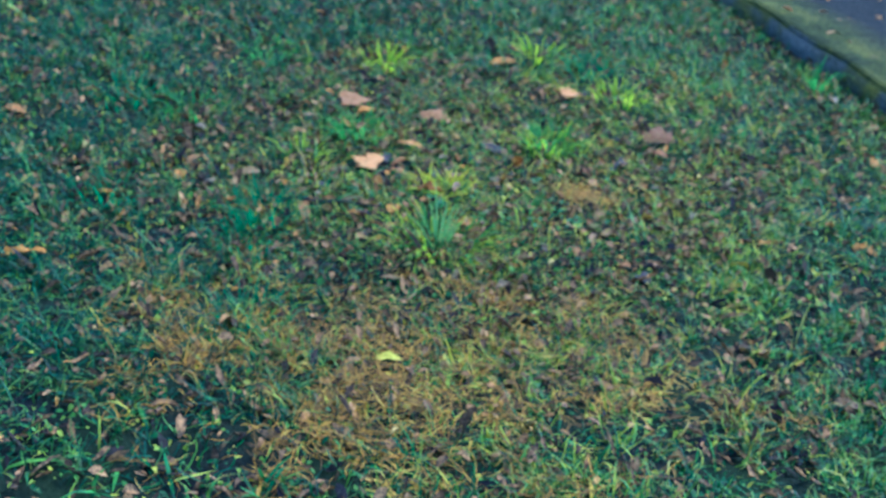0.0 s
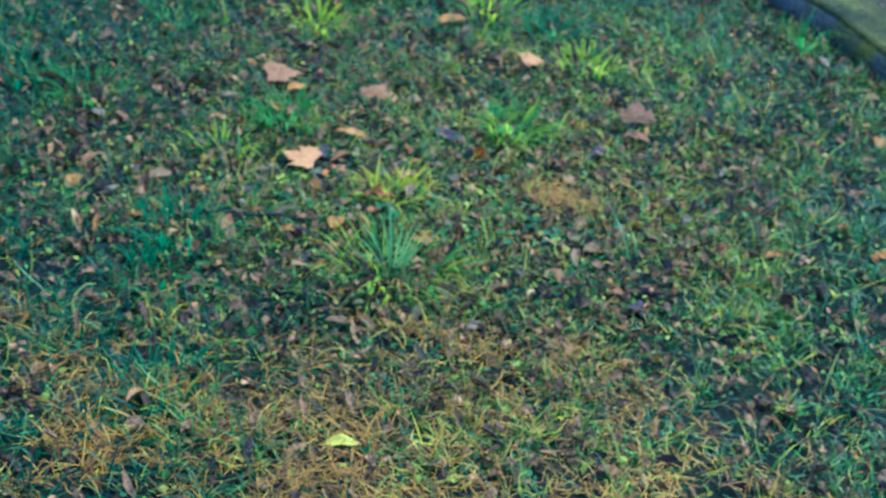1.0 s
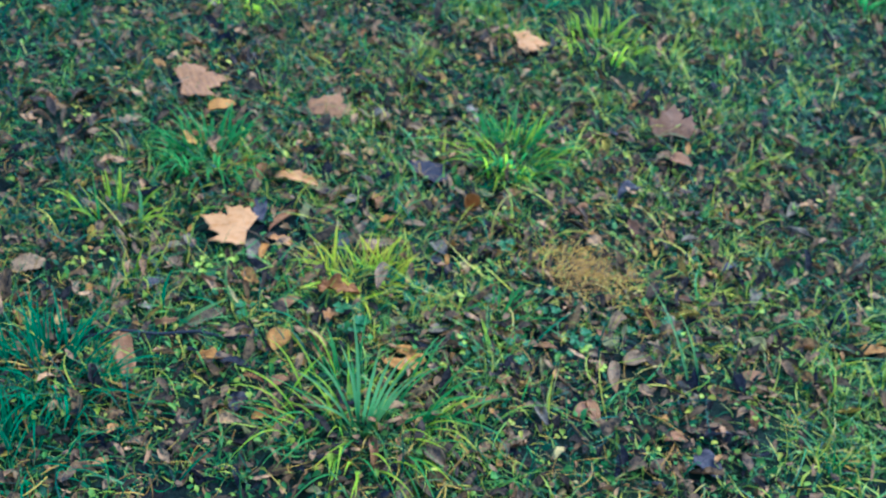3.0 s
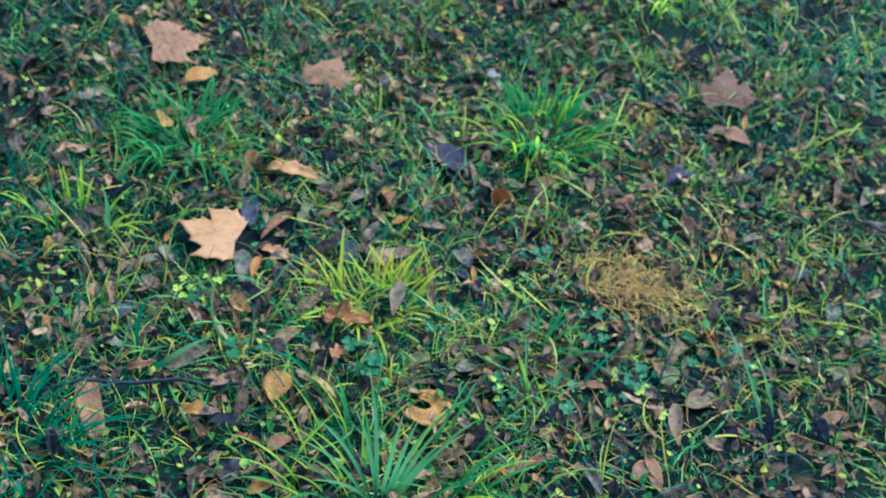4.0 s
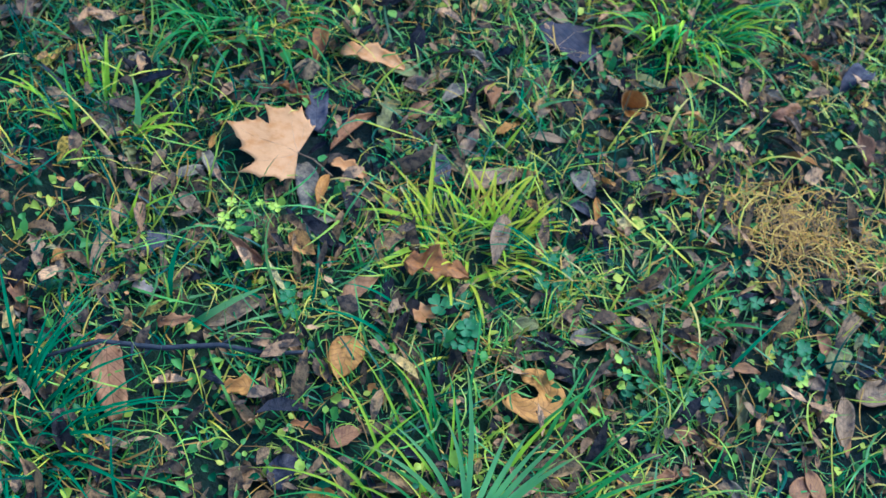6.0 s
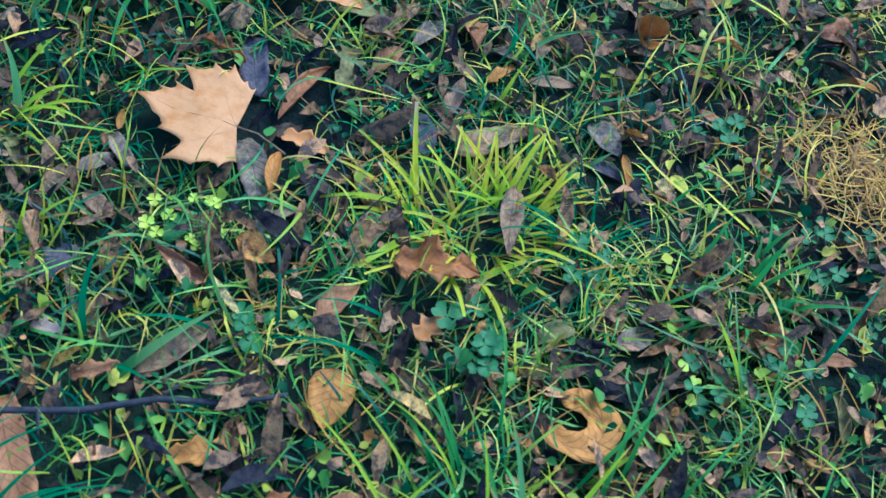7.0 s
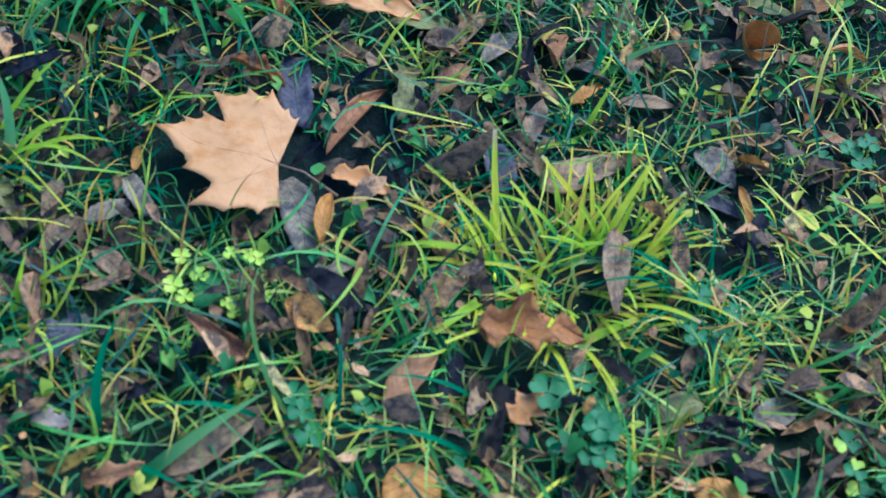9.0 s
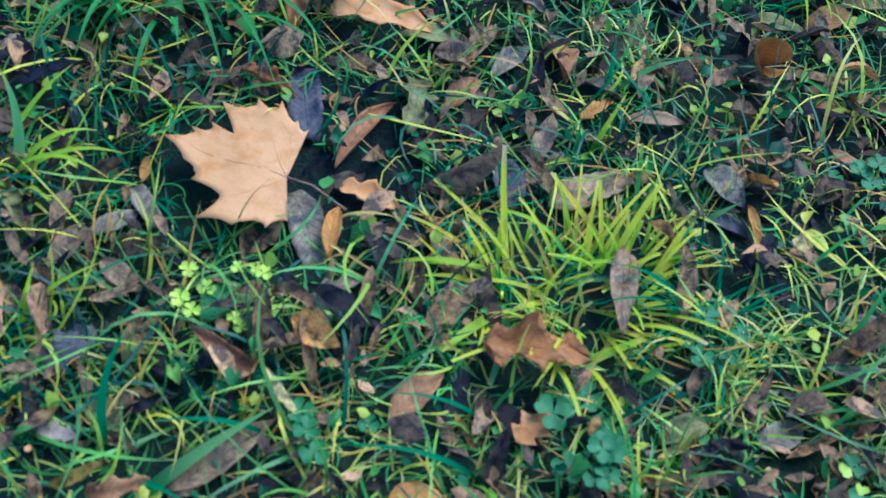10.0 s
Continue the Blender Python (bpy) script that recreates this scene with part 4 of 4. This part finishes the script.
grass_blade(0.515, 0.062, 0.533, 0.134, 0.05, M_BLADE_G)
grass_blade(0.966, 0.079, 0.804, 0.235, 0.1, M_BLADE_P)
grass_blade(1.122, 0.092, 1.024, 0.081, 0.05, M_BLADE_G)
grass_blade(0.273, -0.597, 0.311, -0.510, 0.06, M_BLADE_T)
grass_blade(0.558, -0.491, 0.479, -0.470, 0.06, M_BLADE_P)


# ---- clover ----
def clover(x, y, count, seed, material=None, big=1.0):
    r2 = random.Random(seed)
    root = new("clover_plant")
    root.location = (x, y, float(rise(x, y)))
    for k in range(count):
        px, py, h = r2.uniform(-0.03, 0.03), r2.uniform(-0.03, 0.03), r2.uniform(0.012, 0.035)
        bm = bmesh.new()
        tube(bm, [(px * 0.6, py * 0.6, -0.004), (px * 0.9, py * 0.9, h * 0.6), (px, py, h)], [0.0007, 0.0006, 0.0005], 4)
        stem = part("stem", bm, M_CLOVER, root)
        turn, size = r2.uniform(0, math.tau), r2.uniform(0.008, 0.012) * big
        for q in range(3):
            a = turn + q * math.tau / 3
            bm = bmesh.new()
            c = bm.verts.new((px, py, h))
            rim = []
            for j in range(9):
                b = -1.15 + 2.3 * j / 8
                r = size * (math.cos(b) ** 0.35 * (1 - 0.22 * math.exp(-(b / 0.22) ** 2)) + 0.05)
                rim.append(bm.verts.new((px + r * math.cos(a + b * 0.75), py + r * math.sin(a + b * 0.75), h + 0.0022 * abs(b) + 0.1 * r)))
            for j in range(8):
                bm.faces.new((c, rim[j], rim[j + 1]))
            part("leaflet", bm, material or (M_CLOVER if r2.random() < 0.96 else M_CLOVER_Y), stem)
    return tagged(root, "small green clover plant with three-part leaves" if material is None else "small yellowing clover plant low in the litter", "clover", "clover plants")


for i, (x, y) in enumerate([(0.332, -0.095), (0.345, -0.12), (0.632, 0.156), (0.66, 0.19), (0.748, 0.057), (0.72, 0.09), (0.60, 0.0), (0.50, 0.27), (0.16, -0.19), (0.42, 0.02), (0.55, -0.05), (0.87, 0.2), (0.63, -0.02), (0.78, 0.2)]):
    clover(x, y, 5, 40 + i, big=1.35 if i < 2 else 1.0)
clover(0.77, 0.045, 2, 70, M_CLOVER_Y)
clover(0.035, -0.12, 5, 71, M_CLOVER_Y, 0.7)
clover(0.07, -0.105, 5, 72, M_CLOVER_Y, 0.6)


# ---- lawn, litter, herbs and straw ----
rng = np.random.default_rng(7)


def near_field(x, y):
    """1 on the nearer lawn, falling to 0 towards the surrounding one."""
    far = np.maximum(np.abs(x) - 1.8, np.abs(y - 0.95) - 2.4)
    return np.clip(1 - (far + 0.5 * np.sin(2.1 * x + np.sin(1.7 * y)) * np.sin(2.6 * y)) / 0.8, 0, 1)


def scatter(n, x0, x1, y0, y1, weight=None, clear=True, margin=0.0):
    p = np.stack([rng.uniform(x0, x1, n), rng.uniform(y0, y1, n)], -1)
    keep = np.ones(n, bool)
    if weight is not None:
        keep &= rng.random(n) < weight(p[:, 0], p[:, 1])
    if clear:
        for a, b, r in CLEAR:
            keep &= (p[:, 0] - a) ** 2 + (p[:, 1] - b) ** 2 > (r + margin) ** 2
    keep &= (p[:, 0] + 0.010) ** 2 + p[:, 1] ** 2 > 0.062 ** 2    # nothing pushes through the pale leaf
    # not inside the stone
    c, s = math.cos(radians(-40.7)), math.sin(radians(-40.7))
    dx, dy = p[:, 0] - 0.88, p[:, 1] - 2.27
    keep &= ~((np.abs(c * dx + s * dy) < 1.72) & (-s * dx + c * dy > -0.02))
    return p[keep]


def patches(x, y):
    return 0.5 + 0.25 * np.sin(5.1 * x + 2.0 * np.sin(3.3 * y)) + 0.25 * np.sin(6.3 * y + 1.7 * np.sin(4.1 * x) + 1)


GRAIN = np.random.default_rng(21).random((97, 97))


def blotch(x, y, cell, shift=0.0):
    """Smooth random patches about one cell wide, from 0 to 1."""
    u, v = np.asarray(x) / cell + shift, np.asarray(y) / cell + 2.3 * shift
    i, j = np.floor(u).astype(int), np.floor(v).astype(int)
    f, g = u - i, v - j
    f, g = f * f * (3 - 2 * f), g * g * (3 - 2 * g)
    a, b = GRAIN[i % 97, j % 97], GRAIN[(i + 1) % 97, j % 97]
    c, d = GRAIN[i % 97, (j + 1) % 97], GRAIN[(i + 1) % 97, (j + 1) % 97]
    return (a * (1 - f) + b * f) * (1 - g) + (c * (1 - f) + d * f) * g


def tussock(x, y):
    """Grass stands in clumps with bare gaps between."""
    n = 0.6 * blotch(x, y, 0.10) + 0.4 * blotch(x, y, 0.045, 5.3)
    return np.clip((n - 0.33) / 0.3, 0, 1)


def lawn_weight(x, y):
    bare = np.exp(-(((x - 0.85) / 0.45) ** 2 + ((y - 0.1) / 0.5) ** 2)) + 0.8 * np.exp(-(((x - 1.0) / 0.35) ** 2 + ((y - 1.5) / 0.8) ** 2))
    left = 0.25 / (1 + np.exp((x - 0.1) * 6))
    return np.clip((0.55 + 0.5 * patches(x, y) + left - 0.35 * bare - 0.45 * straw_weight(x, y)) * (0.08 + 1.15 * tussock(x, y)), 0.03, 1)


def straw_weight(x, y):
    w = np.exp(-(((x - 0.74) / 0.48) ** 2 + ((y + 1.06) / 0.38) ** 2)) + 0.8 * np.exp(-(((x - 1.1) / 0.34) ** 2 + ((y + 0.5) / 0.2) ** 2))
    return np.clip(w * (0.4 + 0.8 * patches(1.7 * x, 1.7 * y)) * (0.3 + 2.2 * np.clip(blotch(x, y, 0.12, 9.1) - 0.3, 0, 1)), 0, 1)


def ribbons(name, p, length, width, rise_angle, droop, material, label, category, z0=0.0, bends=3):
    """Thin blades standing or lying at the points p, joined into one."""
    n = len(p)
    az = rng.uniform(0, math.tau, n)
    turn = rng.normal(0, 0.35, n)
    pos = np.concatenate([p, (rise(p[:, 0], p[:, 1]) + z0)[:, None]], 1)
    e = rise_angle.copy()
    rows = []
    turn, droop = turn * 3 / bends, droop * 3 / bends
    shape = (0.8, 1.0, 0.75) if bends == 3 else (0.75, 0.95, 1.0, 0.9, 0.72, 0.42)
    for w in (*shape, 0.0):
        side = np.stack([-np.sin(az), np.cos(az), np.zeros(n)], -1) * (width * w / 2)[:, None]
        if w:
            rows += [pos - side, pos + side]
        else:
            rows.append(pos.copy())
        step = (length / bends)[:, None] * np.stack([np.cos(az) * np.cos(e), np.sin(az) * np.cos(e), np.sin(e)], -1)
        pos = pos + step
        pos[:, 2] = np.maximum(pos[:, 2], rise(pos[:, 0], pos[:, 1]) + 0.002)
        e = e - droop
        az = az + turn
    v = np.stack(rows, 1).reshape(-1, 3)
    o = (np.arange(n) * (2 * bends + 1))[:, None]
    q = np.concatenate([o + np.array([[0, 1, 3, 2]]) + 2 * i for i in range(bends - 1)], 0)
    t = o + np.array([[0, 1, 2]]) + 2 * (bends - 1)
    ob = raw(name, v.tolist(), q.tolist() + t.tolist(), material)
    return tagged(ob, label, category, kind="stuff")


def clumps(p, each, reach):
    """Several blades round each point."""
    n = len(p)
    q = np.repeat(p, each, 0) + rng.normal(0, reach, (n * each, 2))
    return q[rng.random(len(q)) < 0.85]


def lime_bright_weight(x, y):
    """Where yellow-green grass prevails; its tone also paints in the middle's brighter light."""
    w = np.exp(-(((x - 0.5) / 0.6) ** 2 + ((y - 0.45) / 0.85) ** 2)) + 0.5 * np.exp(-(((x - 1.1) / 0.4) ** 2 + ((y + 0.5) / 0.5) ** 2))
    return np.clip(w * 2.3 * (blotch(x, y, 0.16, 3.7) - 0.12), 0, 0.82)


def teal_shade_weight(x, y):
    """Where dark bluish grass prevails; its tone also paints in the left side's shade."""
    return np.clip(0.75 / (1 + np.exp((x + 0.35 * y - 0.0) * 5)) + 0.4 * (blotch(x, y, 0.2, 7.9) > 0.6), 0, 0.85)


def lawn(n, box, short, long, wide, bends=3):
    p = np.concatenate([scatter(n // 2, *box, lawn_weight, margin=-0.006), clumps(scatter(n // 24, *box, lawn_weight, margin=0.012), 13, 0.009)])
    if bends == 3:
        p = p[~((p[:, 0] > -0.75) & (p[:, 0] < 1.2) & (p[:, 1] > -0.75) & (p[:, 1] < 1.1))]
    p = p[rng.random(len(p)) < near_field(p[:, 0], p[:, 1])]
    p = p[((p[:, 0] - 0.29) / 0.12) ** 2 + ((p[:, 1] - 0.015) / 0.11) ** 2 > 1 - 0.3 * rng.random(len(p))]     # the yellow tuft crowds it out
    p = p[(((p[:, 0] - 0.665) / 0.09) ** 2 + ((p[:, 1] - 0.285) / 0.06) ** 2 > 1) | (rng.random(len(p)) < 0.3)]     # matted down under straw
    p = p[(p[:, 0] + 0.008) ** 2 + p[:, 1] ** 2 > 0.074 ** 2]     # the pale leaf presses its grass down
    lime = rng.random(len(p)) < lime_bright_weight(p[:, 0], p[:, 1])
    teal = ~lime & (rng.random(len(p)) < teal_shade_weight(p[:, 0], p[:, 1]))
    for pick, material, label in ((lime, M_GRASS_L, "yellow-green patches of thin lawn grass, brighter light put into their colour"), (teal, M_GRASS_T, "bluish-green lawn grass in loose clumps, shade put into its dark colour"),
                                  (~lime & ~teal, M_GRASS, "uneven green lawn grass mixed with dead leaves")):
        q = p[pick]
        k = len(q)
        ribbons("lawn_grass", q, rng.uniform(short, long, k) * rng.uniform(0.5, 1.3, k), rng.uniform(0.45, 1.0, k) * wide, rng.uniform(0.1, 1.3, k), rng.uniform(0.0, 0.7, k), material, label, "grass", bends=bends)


lawn(20000, (-0.75, 1.2, -0.75, 1.1), 0.03, 0.10, 0.0032, 6)
lawn(270000, (-2.6, 2.6, -2.3, 4.2), 0.035, 0.11, 0.0048)

# long thin blades that arch over the rest
for material, weight, n, label in ((M_GRASS_L, lime_bright_weight, 600, "long yellow-green blades bent over the lawn"), (M_GRASS_T, teal_shade_weight, 1000, "long bluish-green blades bent over the lawn"),
                                   (M_GRASS, lawn_weight, 1000, "long green blades bent over the lawn")):
    p = scatter(n, -0.75, 1.25, -0.75, 1.2, weight, margin=0.004)
    p = p[(np.hypot(p[:, 0] + 0.01, p[:, 1]) > 0.1) & (np.hypot(p[:, 0] - 0.29, p[:, 1] - 0.015) > 0.15)]
    k = len(p)
    ribbons("long_grass", p, rng.uniform(0.07, 0.16, k), rng.uniform(0.0018, 0.004, k), rng.uniform(0.35, 1.1, k), rng.uniform(0.15, 0.5, k), material, label, "grass", bends=6)


p = scatter(32000, -0.75, 1.3, -0.75, 1.2, lawn_weight, margin=-0.004)
p = p[(p[:, 0] + 0.008) ** 2 + p[:, 1] ** 2 > 0.064 ** 2]
k = len(p)
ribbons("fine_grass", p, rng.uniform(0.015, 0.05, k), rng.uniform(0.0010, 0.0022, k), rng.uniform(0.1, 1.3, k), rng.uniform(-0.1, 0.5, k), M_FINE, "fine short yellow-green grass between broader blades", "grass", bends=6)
p = scatter(45000, -2.5, 2.5, -2.2, 4.1, lawn_weight)
k = len(p)
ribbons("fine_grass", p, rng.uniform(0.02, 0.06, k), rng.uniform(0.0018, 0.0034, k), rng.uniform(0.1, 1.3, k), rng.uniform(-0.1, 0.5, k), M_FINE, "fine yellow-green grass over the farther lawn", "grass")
p = np.concatenate([scatter(2600, -1.5, 2.0, -1.2, 2.4), scatter(1600, -0.5, 1.0, -0.5, 0.8)])
p = p[np.hypot(p[:, 0] + 0.01, p[:, 1]) > 0.12]
k = len(p)
ribbons("dead_stems", p, rng.uniform(0.03, 0.09, k), rng.uniform(0.0011, 0.0022, k), rng.uniform(-0.05, 0.5, k), rng.uniform(-0.1, 0.35, k), M_STRAW, "scattered thin dead straw-coloured stems", "straw", 0.012, 6)


p = scatter(170000, -7, 7, -7, 9, lambda x, y: (1 - near_field(x, y)) * np.clip(1.3 - np.hypot(x, y - 1) / 6.5, 0, 1) * (0.15 + 0.85 * tussock(0.5 * x, 0.5 * y)), False)
k = len(p)
ribbons("lawn_grass", p, rng.uniform(0.05, 0.14, k), rng.uniform(0.005, 0.012, k), rng.uniform(0.2, 1.2, k), rng.uniform(0.0, 0.6, k), M_GRASS, "green lawn grass running on around the place", "grass")


def litter(name, n, box, short, long, label, weight, material, ratio=(0.2, 0.42), category="leaf litter", z=(0.0, 0.008), steep=0.45, clear=True, rows=5, spots=None, floor=None):
    """Small curled leaves, joined into one."""
    p = scatter(n, *box, weight, clear) if spots is None else spots
    p = p[np.hypot(p[:, 0] - 0.285, p[:, 1] - 0.03) > 0.085]
    p = p[(np.hypot((p[:, 0] - 0.675) / 0.09, (p[:, 1] - 0.285) / 0.06) > 1) | (rng.random(len(p)) < 0.25)]
    n = len(p)
    L, az = rng.uniform(short, long, n), rng.uniform(0, math.tau, n)
    W = L * rng.uniform(*ratio, n)
    curl, bend = rng.uniform(-0.5, 1.6, n), rng.uniform(-0.35, 0.6, n)
    tx, ty = rng.normal(0, steep, n), rng.normal(0, steep, n)
    m = rows
    v = np.linspace(0, 1, m)
    prof = np.interp(v, [0, 0.12, 0.35, 0.65, 0.88, 1], [0.06, 0.55, 1.0, 0.85, 0.4, 0.03])
    u = np.array([-1.0, 0.0, 1.0])
    xl = (v[None, :, None] - 0.5) * L[:, None, None] + 0 * u
    yl = prof[None, :, None] * u * W[:, None, None] / 2 * rng.uniform(0.8, 1.12, (n, m, 3)) + (0.3 * L * rng.normal(0, 1, n))[:, None, None] * (v[None, :, None] - 0.5) ** 2
    zl = (curl[:, None, None] * np.abs(u) * prof[None, :, None] * W[:, None, None] / 2 + bend[:, None, None] * L[:, None, None] * (0.25 - (v[None, :, None] - 0.5) ** 2)
          + rng.normal(0, 0.03, (n, m, 3)) * L[:, None, None])
    zl = zl + xl * tx[:, None, None] + yl * ty[:, None, None]
    c, s = np.cos(az)[:, None, None], np.sin(az)[:, None, None]
    gx2, gy2 = p[:, 0][:, None, None] + c * xl - s * yl, p[:, 1][:, None, None] + s * xl + c * yl
    low = zl.min(axis=(1, 2))
    gz = ((rise(p[:, 0], p[:, 1]) if floor is None else floor) - low * 0.7 + rng.uniform(*z, n))[:, None, None] + zl
    verts = np.stack([gx2, gy2, gz], -1).reshape(-1, 3)
    cell = np.array([[r * 3 + k, (r + 1) * 3 + k, (r + 1) * 3 + k + 1, r * 3 + k + 1] for r in range(m - 1) for k in range(2)])
    faces = ((np.arange(n) * 3 * m)[:, None, None] + cell[None]).reshape(-1, 4)
    return tagged(raw(name, verts.tolist(), faces.tolist(), material), label, category, kind="stuff")


litter("leaf_litter", 2700, (-0.75, 1.2, -0.75, 1.1), 0.018, 0.05, "dense brown and purplish layer of small dead leaves", None, M_LITTER, rows=8)
litter("leaf_scraps", 2600, (-0.75, 1.2, -0.75, 1.1), 0.006, 0.02, "small torn brown leaf scraps caught in the grass", None, M_SCRAPS, (0.3, 0.8), rows=6, z=(0.004, 0.025), steep=0.6)
litter("leaf_scraps", 8000, (-2.5, 2.5, -2.2, 4.1), 0.015, 0.045, "brown and pinkish leaf scraps lying on the lawn", None, M_SCRAPS, (0.25, 0.6), z=(0.01, 0.035), steep=0.5)
litter("leaf_litter", 26000, (-6.5, 6.5, -6, 8.5), 0.03, 0.08, "scattered dead leaves on the surrounding lawn", None, M_LITTER)
litter("leaf_litter", 10000, (-2.5, 2.5, -2.2, 4.1), 0.018, 0.055, "brown layer of dead leaves under the lawn", near_field, M_LITTER)
litter("low_herbs", 5000, (-0.5, 1.2, -0.6, 0.9), 0.006, 0.014, "tiny round green herb leaves close to the soil", lambda x, y: np.clip(1.1 - lawn_weight(x, y), 0.25, 1), M_HERB, (0.6, 0.95), "herbs", (0.008, 0.02), rows=4)
litter("low_herbs", 30000, (-2.5, 2.5, -2.2, 4.1), 0.008, 0.02, "small green herb leaves spread over the lawn", lambda x, y: np.clip(1.1 - lawn_weight(x, y), 0.3, 1), M_HERB, (0.5, 0.9), "herbs", (0.008, 0.022), rows=4)

a, b = rng.uniform(-1.5, 1.5, 150), 0.12 + 1.2 * rng.random(150)
c, d = math.cos(radians(-40.7)), math.sin(radians(-40.7))
litter("leaf_scraps", 0, None, 0.02, 0.06, "dead leaves strewn over the mossy stone", None, M_SCRAPS, (0.3, 0.6), spots=np.stack([0.88 + c * a - d * b, 2.27 + d * a + c * b], -1), floor=0.105, z=(0.0, 0.004), steep=0.2)

p = np.concatenate([scatter(9000, -0.4, 1.7, -2.1, 0.0, straw_weight), clumps(scatter(3000, -0.4, 1.7, -2.1, 0.0, straw_weight), 12, 0.016)])
k = len(p)
ribbons("dry_straw", p, rng.uniform(0.03, 0.1, k), rng.uniform(0.0012, 0.0034, k), rng.uniform(0.0, 0.45, k), rng.uniform(0.0, 0.3, k), M_STRAW, "golden dry straw matted over the grass", "straw", 0.02)
p = np.stack([rng.normal(0.675, 0.055, 520), rng.normal(0.285, 0.04, 520)], -1)
k = len(p)
ribbons("dry_straw", p, rng.uniform(0.02, 0.06, k), rng.uniform(0.001, 0.0019, k), rng.uniform(-0.05, 0.45, k), rng.uniform(0.0, 0.4, k), M_GOLD, "small matted patch of golden dry straw", "straw", 0.028)
